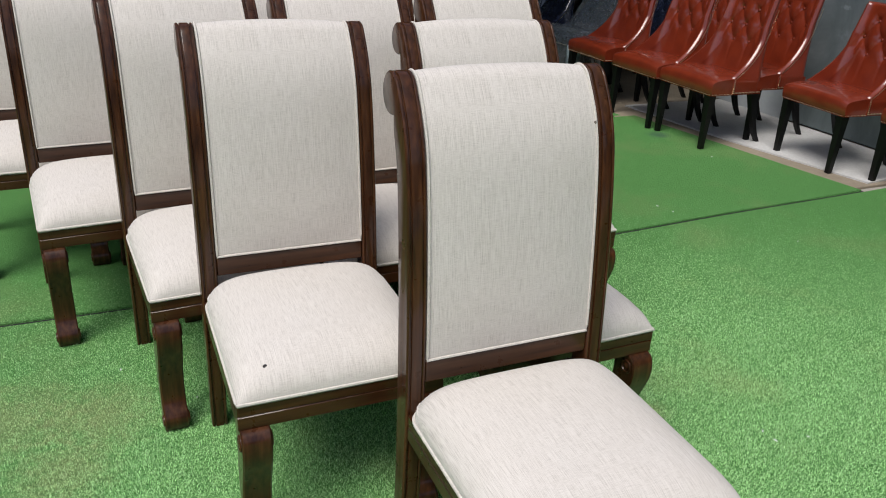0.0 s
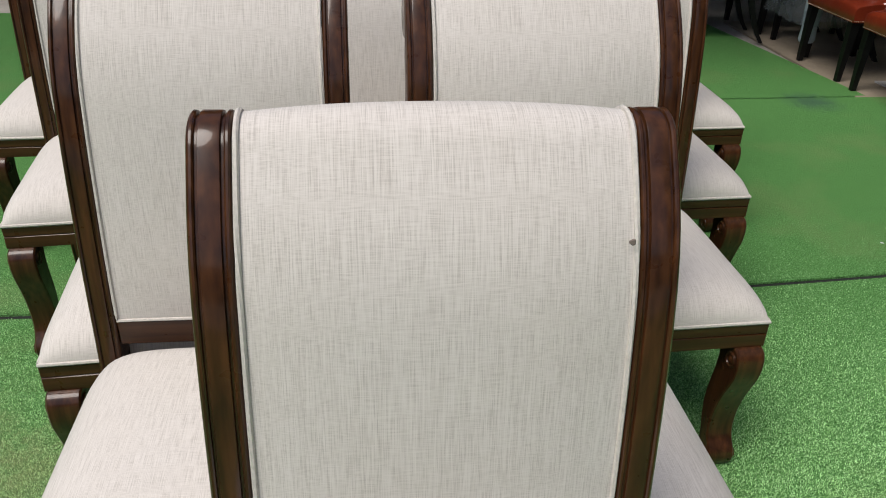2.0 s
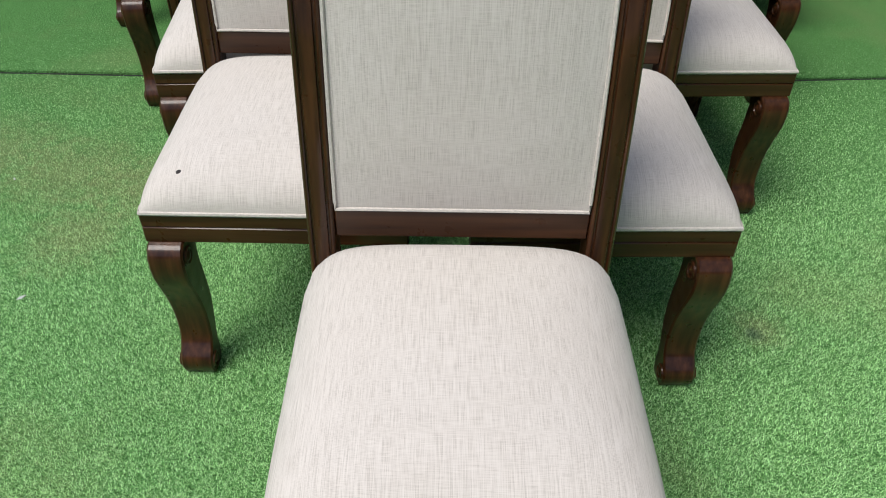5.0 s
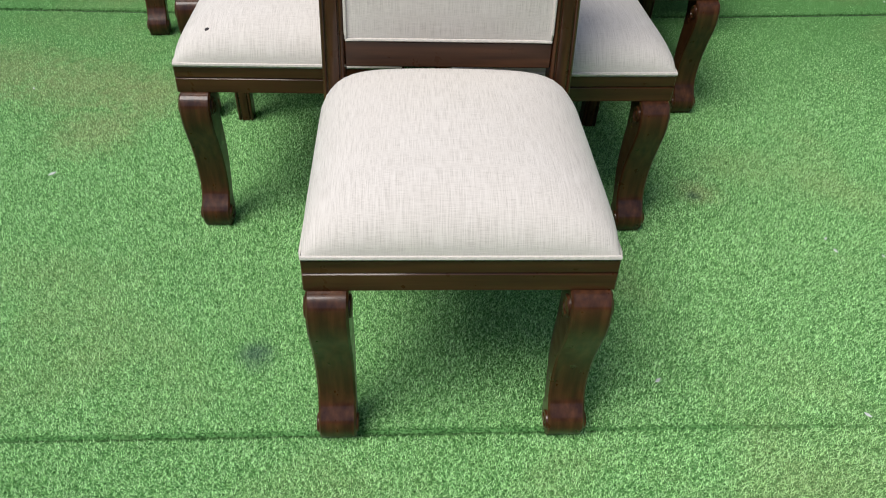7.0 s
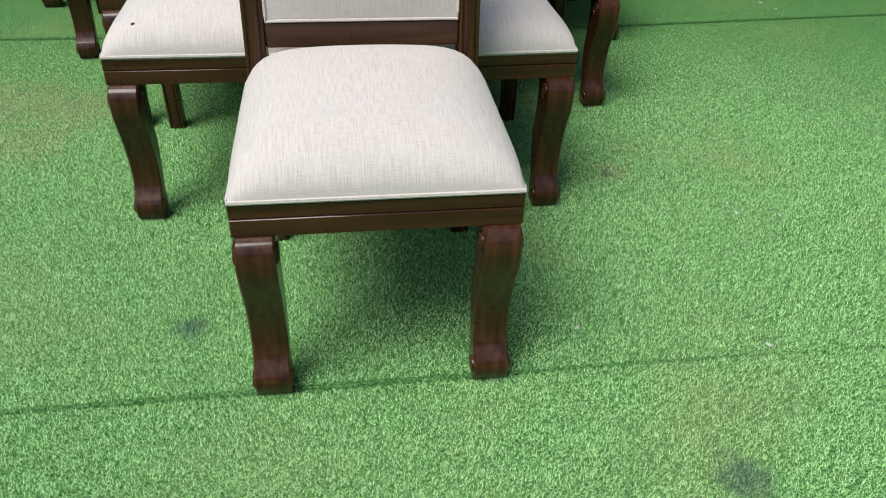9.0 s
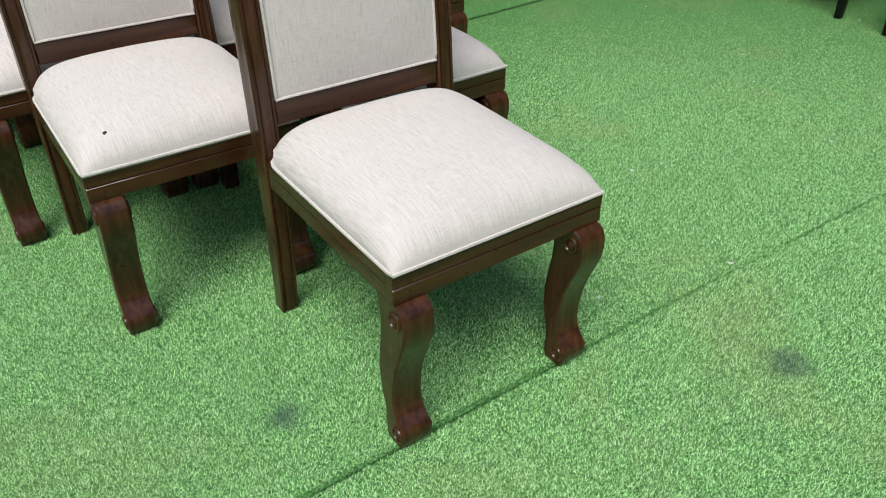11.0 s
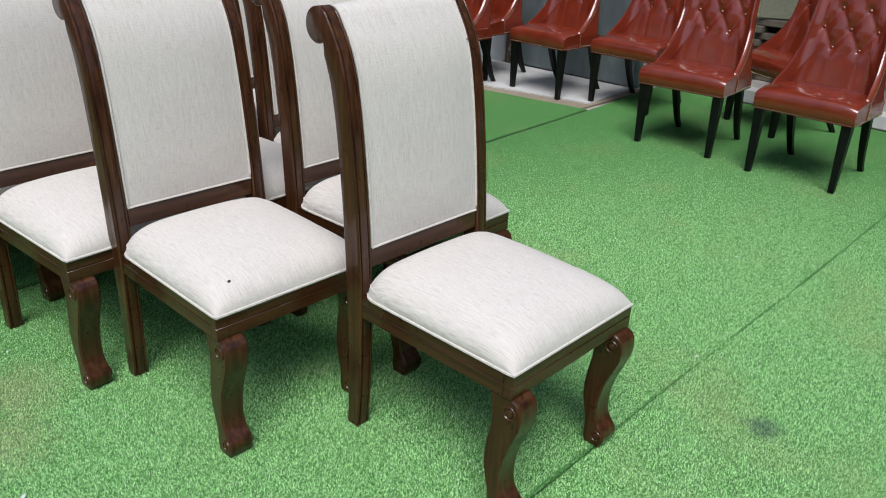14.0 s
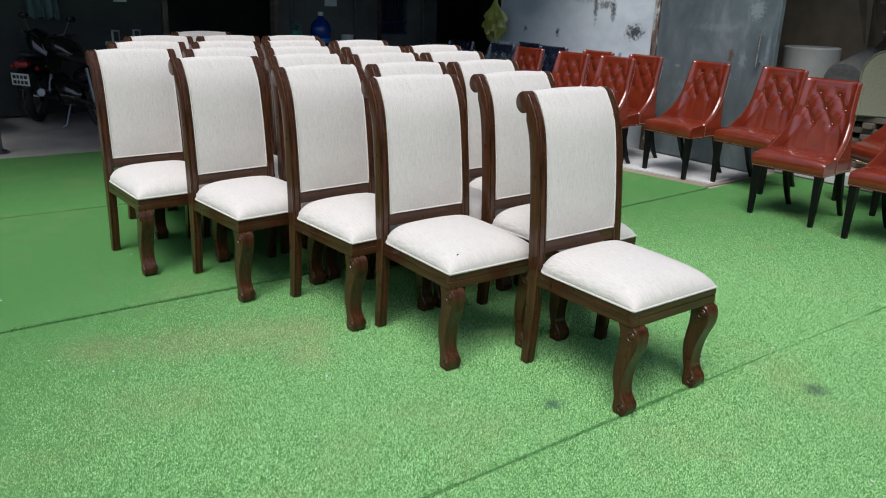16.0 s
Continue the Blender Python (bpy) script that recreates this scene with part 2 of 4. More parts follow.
# ---- ground: concrete to the horizon, turf rolls, threshold ----
def seam(k, x):
    """y of the joint between two rolls of turf."""
    if k == 0:
        return 0.012 + 0.004 * math.sin(2.2 * x)
    if k == 1:
        return 2.148 + 0.06 * max(0.0, x - 0.8) + 0.005 * math.sin(3 * x)
    if k == 2:
        return 4.24 + 0.025 * max(0.0, x - 0.5) + 0.006 * math.sin(2.5 * x)
    if k == 3:
        return 6.37 - 0.03 * x
    return 0.012 + 2.12 * k


def turf_end(y):
    """x at which the turf stops."""
    return 4.98 if y < 2.36 else 3.86 - 0.21 * (y - 2.36) + 0.02 * math.sin(9 * y)


ground = part("ground", ([(-300, -300, -0.026), (300, -300, -0.026), (300, 300, -0.026), (-300, 300, -0.026)], [(0, 1, 2, 3)]), concrete)
tagged(ground, "grey concrete yard ground", "ground", kind="structure")
lawn = thing("floor", "green artificial turf laid in joined rolls", "artificial turf", kind="structure")
lawn.location.z = -0.008
for k in (-2, -1, 0, 1, 2):
    low, high = [], []
    n = 40
    for i in range(n + 1):
        f = i / n
        ends = []
        for kk, s in ((k, 0.003 if k < 1 else 0.0145), (k + 1, -0.003 if k < 0 else -0.0145)):
            x = -7 + f * (turf_end(seam(kk, 4) + 20 * s) + 7)
            if abs(s) < 0.01:
                s *= 1 - 0.7 * max(0.0, min(1.0, (x - 0.2) / 0.8))
            ends.append((x, seam(kk, x) + s))
        low.append(ends[0])
        high.append(ends[1])
    loop = low + high[::-1]
    vf = loft([[(p, q, z) for p, q in inset(loop, d)] for z, d in ((-0.014, 0), (-0.004, 0), (0.0, 0.004))])
    part("turf_roll", vf, turf_base, lawn)
tape_mat = mat_plain("joint_tape", (0.012, 0.016, 0.012), 0.9)
for k in (-1, 0, 1, 2):
    rows = [[(x, seam(k, x) - 0.05, z), (x, seam(k, x) + 0.05, z)] for x in np.linspace(-6.9, 4.9 if k < 1 else 3.8, 40) for z in (-0.0115,)]
    part("joint_tape", loft(rows, False, False), tape_mat, lawn)
pad = part("pavement", box(3.3, 4.72, 2.38, 6.3, -0.025, -0.009, 0.002), dusty_concrete)
tagged(pad, "dusty brown concrete strip beside the turf", "pavement", kind="structure")
step_pad = part("threshold", loft([[(3.93, 2.41, z), (4.66, 2.47, z), (4.66, 4.6, z), (3.60, 4.6, z), (3.72, 3.5, z)] for z in (-0.009, 0.002)]), pale_concrete)
tagged(step_pad, "pale worn concrete threshold before the steel door", "threshold", kind="structure")


# ---- cream dining chair ----
SEAT_Z = 0.447
HALF = 0.258
FRONT = [(0.560, -0.006), (0.549, 0.1), (0.541, 0.22), (0.536, 0.35), (0.536, 0.45), (0.541, 0.55), (0.549, 0.68), (0.560, 0.80), (0.574, 0.92), (0.592, 1.025), (0.613, 1.09), (0.637, 1.136)]
REAR = [(0.674, 1.075), (0.652, 1.015), (0.634, 0.92), (0.620, 0.8), (0.609, 0.68), (0.601, 0.55), (0.597, 0.45), (0.594, 0.3), (0.596, 0.15), (0.604, -0.006)]
CURL = [(0.70 + 0.046 * math.cos(radians(a)), 1.148 + 0.046 * math.sin(radians(a))) for a in range(150, -121, -15)]


def taper(z):
    """The back narrows a little towards its head."""
    return 1 - 0.022 * max(0.0, min(1.0, (z - 0.45) / 0.69))


def seat_half(y):
    """Half width of the seat at depth y: it narrows to pass between the posts."""
    if y < 0.485:
        return HALF - 0.002
    f = min(1.0, (y - 0.485) / 0.06)
    return HALF - 0.002 - 0.05 * (1 - math.sqrt(max(0.0, 1 - f ** 2)))


def seat_top(x, y):
    u, v = min(1, abs(x) / seat_half(y)), min(1.0, abs(y / 0.545 * 2 - 1))
    edge = (1 - u ** 6) ** 0.52 * (1 - v ** (6 if y < 0.27 else 11)) ** 0.5
    dome = (1 - u * u) * (1 - v * v)
    return SEAT_Z + (0.074 + 0.012 * max(0.0, min(1.0, (y - 0.2) / 0.3))) * edge + 0.031 * dome


def build_seat():
    n, m, loops = 28, 28, []
    ease = lambda f: math.sin((f * 2 - 1) * math.pi / 2)
    for j in range(m + 1):
        y = 0.545 * (ease(j / m) + 1) / 2
        row = [(seat_half(y) * ease(i / n), y, 0) for i in range(n + 1)]
        line = []
        for x, yy, _ in row:
            z = seat_top(x, yy)
            swell = 0.009 * (abs(x) / seat_half(yy)) ** 6 * min(1.0, (z - SEAT_Z) / 0.03) * min(1.0, max(0.0, (0.50 - yy) / 0.06))
            line.append((x + math.copysign(swell, x), yy, z))
        loops.append(line)
    top = loft(loops, False, False)
    k = n + 1
    rim = [i for i in range(k)] + [j * k + n for j in range(1, m + 1)] + [m * k + i for i in range(n - 1, -1, -1)] + [j * k for j in range(m - 1, 0, -1)]
    verts, faces = list(top[0]), list(top[1])
    base = len(verts)
    for i in rim:
        verts.append((verts[i][0], verts[i][1], SEAT_Z - 0.006))
    for a in range(len(rim)):
        b = (a + 1) % len(rim)
        faces.append((rim[a], rim[b], base + b, base + a))
    faces.append(tuple(base + i for i in range(len(rim))))
    return verts, faces


def seat_edge():
    left = [(-seat_half(0.545 * j / 40), 0.545 * j / 40) for j in range(41)]
    right = [(-x, y) for x, y in reversed(left)]
    return [(x * 1.006, y, SEAT_Z + 0.001) for x, y in right + left][:-1]


LEG = [(0.004, 0.379), (-0.006, 0.377), (-0.018, 0.370), (-0.026, 0.353), (-0.028, 0.329), (-0.024, 0.300), (-0.013, 0.27), (0.001, 0.235), (0.013, 0.2), (0.021, 0.165), (0.025, 0.13), (0.025, 0.105), (0.021, 0.085), (0.013, 0.070), (0.002, 0.058), (-0.007, 0.046), (-0.010, 0.031), (-0.008, 0.016), (-0.002, 0.004), (0.004, -0.006),
       (0.052, -0.006), (0.058, 0.012), (0.060, 0.035), (0.057, 0.055), (0.060, 0.08), (0.068, 0.11), (0.075, 0.15), (0.076, 0.19), (0.070, 0.235), (0.062, 0.28), (0.060, 0.32), (0.066, 0.36), (0.070, 0.379)]
RAIL = [(0, 0.379), (0, 0.412), (0.003, 0.4145), (0, 0.417), (0, 0.4425), (0.028, 0.4425), (0.028, 0.379)]
REED = [(0, 0.004), (0.03, 0.0016), (0.075, 0), (0.13, 0), (0.165, 0.0014), (0.185, 0.0042), (0.235, 0.0042), (0.26, 0.0004), (0.30, 0), (0.70, 0), (0.74, 0.0004), (0.765, 0.0042), (0.815, 0.0042), (0.835, 0.0014), (0.87, 0), (0.925, 0), (0.97, 0.0016), (1, 0.004)]


def build_chair():
    chair = thing("dining_chair", "dark mahogany dining chair with cream linen seat and scrolled back", "chair", "cream dining chairs on the turf")
    cushion = part("seat_cushion", build_seat(), linen, chair, "domed cream linen seat", 60)
    part("piping", tube(seat_edge(), 0.0042, 6, True), piping_cloth, cushion)
    for s in (-1, 1):
        ear = [(0.985, 0.475), (0.98, 0.497), (0.972, 0.515), (0.962, 0.53), (0.95, 0.541)]
        run = [(s * f * seat_half(y), y, seat_top(f * seat_half(y), y) + 0.0006) for f, y in ear]
        part("piping", tube(run, 0.0024, 6), linen, cushion)
    part("front_rail", prism(RAIL, [(-HALF, 0.002), (-HALF + 0.002, 0), (HALF - 0.002, 0), (HALF, 0.002)], lambda p, q, s: (s, p, q)), wood_across, chair)
    side = prism(RAIL, [(0.0285, 0), (0.54, 0)], lambda p, q, s: (p - HALF + 0.001, s, q))
    part("side_rail", side, wood_deep, chair)
    part("side_rail", ([(-x, y, z) for x, y, z in side[0]], side[1]), wood_deep, chair)
    part("back_rail", box(-0.214, 0.214, 0.553, 0.588, 0.379, 0.444), wood_across, chair)
    part("crosspiece", box(-0.2145, 0.2145, 0.546, 0.588, 0.516, 0.573), wood_across, chair)
    for s in (-1, 1):
        x0 = s * 0.2195
        leg = part("front_leg", prism(LEG, [(x0 - 0.0355, 0.004), (x0 - 0.0315, 0), (x0 + 0.0315, 0), (x0 + 0.0355, 0.004)], lambda p, q, t: (t, p, q)), wood_up, chair)
        for y, z, r in ((0.004, 0.341, 0.021), (0.013, 0.031, 0.019)):
            for side_x in (-1, 1):
                m = pose(x0 + side_x * 0.0345, y, z) @ pose(0, 0, 0, 0, 90 * side_x, 0)
                disc = lathe([(r, 0), (r, 0.003), (r * 0.92, 0.005), (r * 0.78, 0.005), (r * 0.68, 0.0015), (r * 0.56, 0.0015), (r * 0.46, 0.004), (r * 0.25, 0.0055), (0, 0.006)], 18, m)
                part("volute", disc, wood_up, leg)
    outline = smooth_line(FRONT, 2) + [Vector(c) for c in CURL] + smooth_line(REAR, 2)
    outline = [tuple(v) for v in outline]
    for s in (-1, 1):
        a, b = (-0.262, -0.2155) if s < 0 else (0.2155, 0.262)
        part("back_post", prism(outline, [(a + f * (b - a), d) for f, d in REED], lambda p, q, t: (t * taper(q), p, q)), wood_up, chair, sharp=30)
    face = [v for v in smooth_line(FRONT, 3) if v.y > 0.577] + [Vector(c) for c in CURL[:15]]
    face = [Vector((face[0].x - 0.001, 0.576))] + face
    normals = []
    for i in range(len(face)):
        t = (face[min(i + 1, len(face) - 1)] - face[max(i - 1, 0)]).normalized()
        normals.append(Vector((-t.y, t.x)))
    loops = []
    for i in range(21):
        u = math.sin((i / 10 - 1) * math.pi / 2)
        crown = 0.013 * (1 - abs(u) ** 2.4) - 0.003
        outer, inner = [], []
        for j, (f, n) in enumerate(zip(face, normals)):
            low = min(1.0, j / 3.0)
            high = 1 - 0.2 * max(0.0, min(1.0, (f.y - 1.0) / 0.15))
            q = f + n * ((crown + 0.003) * low * high - 0.003)
            r = f - n * 0.03
            outer.append((u * 0.2135 * taper(q.y), q.x, q.y))
            inner.append((u * 0.2135 * taper(r.y), r.x, r.y))
        loops.append(outer + inner[::-1])
    back = part("back_panel", loft(loops), linen, chair, "upholstered cream linen back", 60)
    edge = [f - n * 0.001 for f, n in zip(face, normals)]
    run = [(-0.2115 * taper(v.y), v.x, v.y) for v in reversed(edge)]
    run += [(-0.2115 + 0.423 * i / 12, edge[0].x - 0.001, 0.5775) for i in range(1, 12)]
    run += [(0.2115 * taper(v.y), v.x, v.y) for v in edge]
    part("piping", tube(run, 0.0034, 6), piping_cloth, back)
    return chair


def corner_pose(x, y, turn):
    """Pose from the seat's front corner on the window side."""
    c = Matrix.Rotation(radians(turn), 3, "Z") @ Vector((HALF, 0, 0))
    return pose(x + c.x, y + c.y, 0, 0, 0, turn)


CREAM = [(0.002, 0.0, 0.0), (-0.354, 0.693, -0.3), (0.282, 0.657, 1.5),
         (-0.494, 1.271, 3.7), (0.045, 1.30, 1.5), (0.616, 1.305, 2.3),
         (-0.796, 1.90, 5.0), (-0.25, 1.97, 1.5), (0.30, 1.95, 1.5), (0.882, 1.970, 2.5),
         (-1.107, 2.555, 2.6), (-0.55, 2.54, 1.5), (0.015, 2.60, 1.5), (0.575, 2.55, 1.0), (1.143, 2.575, 2.5),
         (-0.84, 3.21, 1.5), (-0.27, 3.22, 2.0), (0.27, 3.24, 1.0), (0.83, 3.20, 1.0),
         (-0.57, 3.86, 1.0), (-0.01, 3.88, 0.5), (0.545, 3.86, 1.0), (-0.02, 4.50, 0.0)]
first = build_chair()
cream = [first]
first.matrix_basis = corner_pose(*CREAM[0])
for row in CREAM[1:]:
    cream.append(copy_thing(first, corner_pose(*row)))
tagged(cream[0], "dark mahogany chair with cream linen and a scuffed back edge")
tagged(cream[1], "dark mahogany chair with a dark spot on cream linen seat")


def blot(c, r, flat):
    """A small uneven dab."""
    pts = [Vector((math.cos(a * math.tau / 9), math.sin(a * math.tau / 9), 0)) * r * (0.6 + 0.5 * random.random()) for a in range(9)]
    return loft([[c + flat @ p for p in pts], [c + flat @ (p * 0.7 + Vector((0, 0, 0.0012))) for p in pts]])


part("spot", blot(Vector((-0.181, 0.05, seat_top(-0.181, 0.05))), 0.006, Matrix.Rotation(radians(35), 3, "X")), stain_mat, cream[1], "small dark spot")
part("scuff", blot(Vector((0.199, 0.6015, 1.083)), 0.0042, Matrix.Rotation(radians(80), 3, "X")), scuff_mat, cream[0], "small brown scuff")


# ---- tufted leather chair ----
def tuft_row():
    return [(-0.075, 0.93), (0.075, 0.93), (-0.15, 0.82), (0, 0.82), (0.15, 0.82), (-0.075, 0.71), (0.075, 0.71)]


def shell_width(z):
    return 0.222 + 0.066 * (1 - max(0.0, min(1.0, (z - 0.47) / 0.56))) ** 1.9


def shell_rear(z):
    return 0.445 + 0.10 * max(0.0, (z - 0.45) / 0.58) ** 1.1


def shell_depth(z):
    t = min(1.0, (1.03 - z) / 0.53)
    return 0.03 + 0.045 * t + 0.195 * t ** 4


def shell_path(z, off, n=40):
    """Plan line of the back at height z, from one wing's front round to the other."""
    w, r, d = shell_width(z) - off, shell_rear(z) - off, shell_depth(z)
    c = min(0.07, d + 0.02)
    pts = [(-w, r - d)] if d > c else []
    for a in range(9):
        t = math.pi - a * math.pi / 16
        pts.append((-w + c + c * math.cos(t), r - c + c * math.sin(t)))
    pts[0 if d <= c else 1] = (-w, min(r - c, pts[1][1])) if d <= c else pts[1]
    full = pts + [(-x, y) for x, y in reversed(pts)]
    seg = [0.0]
    for a, b in zip(full, full[1:]):
        seg.append(seg[-1] + math.hypot(b[0] - a[0], b[1] - a[1]))
    out = []
    for i in range(n + 1):
        s = seg[-1] * i / n
        k = max(j for j in range(len(seg)) if seg[j] <= s + 1e-9)
        k = min(k, len(full) - 2)
        f = (s - seg[k]) / max(1e-9, seg[k + 1] - seg[k])
        out.append((full[k][0] + f * (full[k + 1][0] - full[k][0]), full[k][1] + f * (full[k + 1][1] - full[k][1])))
    return out


def dimple(x, z):
    """Depth of the tufting at a place on the back: pillows between pleats, pulled in at the buttons."""
    s, t = x / 0.15 + (z - 0.82) / 0.22, x / 0.15 - (z - 0.82) / 0.22
    inside = max(0.0, min(1.0, (0.20 - abs(x)) / 0.06)) * max(0.0, min(1.0, (z - 0.69) / 0.05)) * max(0.0, min(1.0, (0.99 - z) / 0.06))
    pillow = (abs(math.sin(math.pi * s)) * abs(math.sin(math.pi * t))) ** 0.7
    d = (0.014 * (1 - pillow) - 0.006) * inside
    for bx, bz in tuft_row():
        r2 = (x - bx) ** 2 + (z - bz) ** 2
        d += 0.008 * math.exp(-r2 / 0.030 ** 2) + 0.005 * math.exp(-r2 / 0.014 ** 2)
    for bx in (-0.075, 0.075):
        # pleats that run from the lowest buttons to the seat
        if z < 0.71:
            d += 0.0025 * math.exp(-((x - bx) / 0.012) ** 2) * min(1.0, (z - 0.45) / 0.1)
    return d


def build_tufted(leather, label, group):
    chair = thing("tufted_chair", label, "chair", group)
    ys = [(-0.006, 0.0), (-0.014, 0.012), (-0.018, 0.05), (-0.017, 0.088), (-0.010, 0.106), (0.006, 0.116), (0.04, 0.124), (0.12, 0.135), (0.25, 0.135), (0.38, 0.122), (0.43, 0.10), (0.435, 0.0)]
    loops = []
    for i in range(17):
        u = math.sin((i / 8 - 1) * math.pi / 2)
        drop = abs(u) ** 5
        loops.append([(u * 0.284, y + (0.006 * drop if y < 0.1 else 0), 0.381 + h * (1 - 0.17 * drop)) for y, h in ys])
    seat = part("seat", loft(loops), leather, chair, sharp=50)
    part("apron", box(-0.255, 0.255, 0.02, 0.42, 0.372, 0.384), black_lacquer, chair)
    zs = [0.386 + (1.03 - 0.386) * (j / 56) for j in range(57)]
    n = 72
    outer = [[(x, y, z) for x, y in shell_path(z, 0.0, n)] for z in zs]
    inner = []
    for z in zs:
        row = []
        thin, thick = shell_path(z, 0.022, n), shell_path(z, 0.05, n)
        for i in range(n + 1):
            e = min(1.0, min(i, n - i) / 14.0)
            x, y = (thin[i][c] + (thick[i][c] - thin[i][c]) * e for c in (0, 1))
            puff = 0.012 * math.sin(math.pi * i / n) * min(1.0, (z - 0.386) / 0.1)
            push = dimple(x, z) if 9 < i < n - 9 else 0.0
            row.append((x, y - puff + push, z))
        inner.append(row)
    rim = [((a[0] + b[0]) / 2, (a[1] + b[1]) / 2, 1.03 + 0.014) for a, b in zip(outer[-1], inner[-1])]
    rows = outer + [rim] + inner[::-1]
    skin = loft(rows, False, False)
    verts, faces = list(skin[0]), list(skin[1])
    w, k = n + 1, len(zs)
    for side in (0, n):
        mids = []
        for j in range(k):
            a, b = Vector(verts[j * w + side]), Vector(verts[(2 * k - j) * w + side])
            mids.append(len(verts))
            verts.append(tuple((a + b) / 2 + Vector((0, -0.01, 0))))
        for j in range(k - 1):
            faces.append((j * w + side, (j + 1) * w + side, mids[j + 1], mids[j]))
            faces.append((mids[j], mids[j + 1], (2 * k - j - 1) * w + side, (2 * k - j) * w + side))
        faces.append(((k - 1) * w + side, k * w + side, (k + 1) * w + side, mids[-1]))
    back = part("back_shell", (verts, faces), leather, chair, sharp=55)
    button = mesh_of("button", *ball((0, 0, 0), 0.011, 5, 8, 0.55), leather)
    for bx, bz in tuft_row():
        b = part("button", button, leather, back)
        b.matrix_basis = pose(bx, shell_rear(bz) - 0.05 + 0.004, bz, 80, 0, 0)
    nails = []
    for s in (-1, 1):
        line = [(y, 0.396) for y in np.arange(0.185, 0.43, 0.013)] + [(0.181, z) for z in np.arange(0.396, 0.498, 0.013)]
        z = 0.50
        while z < 0.95:
            line.append((shell_rear(z) - shell_depth(z) + 0.018, z))
            z += 0.013 / math.sqrt(1 + ((shell_rear(z + 0.01) - shell_depth(z + 0.01) - shell_rear(z) + shell_depth(z)) / 0.01) ** 2)
        nails += [lathe([(0.0048, 0), (0.0036, 0.0026), (0, 0.0036)], 6, pose(s * (shell_width(z) + 0.0005), y, z, 0, 90 * s, 0)) for y, z in line]
    nails += [lathe([(0.0030, 0), (0.0022, 0.0018), (0, 0.0024)], 6, pose(x, -0.0155, 0.389, 90, 0, 0)) for x in np.arange(-0.27, 0.275, 0.012)]
    nails += [lathe([(0.0030, 0), (0.0022, 0.0018), (0, 0.0024)], 6, pose(s * 0.2845, y, 0.389, 0, 90 * s, 0)) for s in (-1, 1) for y in np.arange(0.0, 0.18, 0.012)]
    part("welt", tube([(-0.272, 0.2, 0.384), (-0.276, 0.0, 0.384), (-0.27, -0.008, 0.384), (0.27, -0.008, 0.384), (0.276, 0.0, 0.384), (0.272, 0.2, 0.384)], 0.004, 6), leather, seat)
    tagged(part("nailhead_trim", join(*nails), brass, back, "row of small brass nailheads"), kind="stuff")
    for s in (-1, 1):
        loops = []
        for z in (-0.006, 0.01, 0.12, 0.24, 0.385):
            r = 0.016 + 0.011 * z / 0.385
            cx, cy = s * 0.246, 0.022 - 0.006 * (1 - z / 0.385)
            loops.append([(cx - r, cy - r, z), (cx + r, cy - r, z), (cx + r, cy + r, z), (cx - r, cy + r, z)])
        part("front_leg", loft(loops), black_lacquer, chair)
        loops = []
        for z in (-0.006, 0.06, 0.12, 0.18, 0.24, 0.30, 0.42):
            r = 0.015 + 0.009 * z / 0.4
            cx, cy = s * (0.215 + 0.02 * z), 0.575 - 0.17 * (max(0.0, z) / 0.42) ** 0.7
            loops.append([(cx - r, cy - r, z), (cx + r, cy - r, z), (cx + r, cy + r, z), (cx - r, cy + r, z)])
        part("rear_leg", loft(loops), black_lacquer, chair)
    return chair


red = build_tufted(red_leather, "glossy oxblood leather tufted chair with brass nailheads", "tufted leather chairs by the wall")
RED = [(3.85, 2.905, -94), (3.97, 2.19, -91), (3.33, 1.37, -87), (3.285, 0.59, -91), (4.24, 1.27, -118),
       (3.345, 3.60, -90), (3.32, 4.18, -90), (3.33, 4.87, -90), (3.86, 3.69, -92), (3.80, 4.28, -90)]
red.matrix_basis = pose(RED[0][0], RED[0][1], 0, 0, 0, RED[0][2])
for x, y, a in RED[1:]:
    copy_thing(red, pose(x, y, 0, 0, 0, a))
navy = build_tufted(navy_leather, "dark navy leather tufted chair beside the wall", "navy tufted chairs in the shed")
NAVY = [(3.80, 4.98, -90), (3.42, 5.45, -90), (2.75, 5.9, -100), (3.35, 6.1, -84), (4.0, 5.65, -95)]
navy.matrix_basis = pose(NAVY[0][0], NAVY[0][1], 0, 0, 0, NAVY[0][2])
for x, y, a in NAVY[1:]:
    copy_thing(navy, pose(x, y, 0, 0, 0, a))


# ---- shed: walls, roof, steel door ----
def smudges(k, col, marks, tone):
    """Ragged soft stains on a wall that faces west: y, z, half width, half height, strength."""
    place = k.t.nodes.new("ShaderNodeNewGeometry").outputs["Position"]
    ragged = k.noise(26, (1, 1, 1), 5, 0.7)
    for y, z, w, h, power in marks:
        v = k.t.nodes.new("ShaderNodeVectorMath")
        v.operation = "MULTIPLY_ADD"
        v.inputs[1].default_value = (0, 1 / w, 1 / h)
        v.inputs[2].default_value = (0, -y / w, -z / h)
        k.t.links.new(place, v.inputs[0])
        d = k.t.nodes.new("ShaderNodeVectorMath")
        d.operation = "LENGTH"
        k.t.links.new(v.outputs["Vector"], d.inputs[0])
        far = k.math("ADD", d.outputs["Value"], k.math("MULTIPLY", k.math("SUBTRACT", ragged, 0.5), 2.6))
        col = k.mix(k.ramp(far, [(0.35, (power,) * 3), (0.95, (0, 0, 0))]), col, tone)
    return col


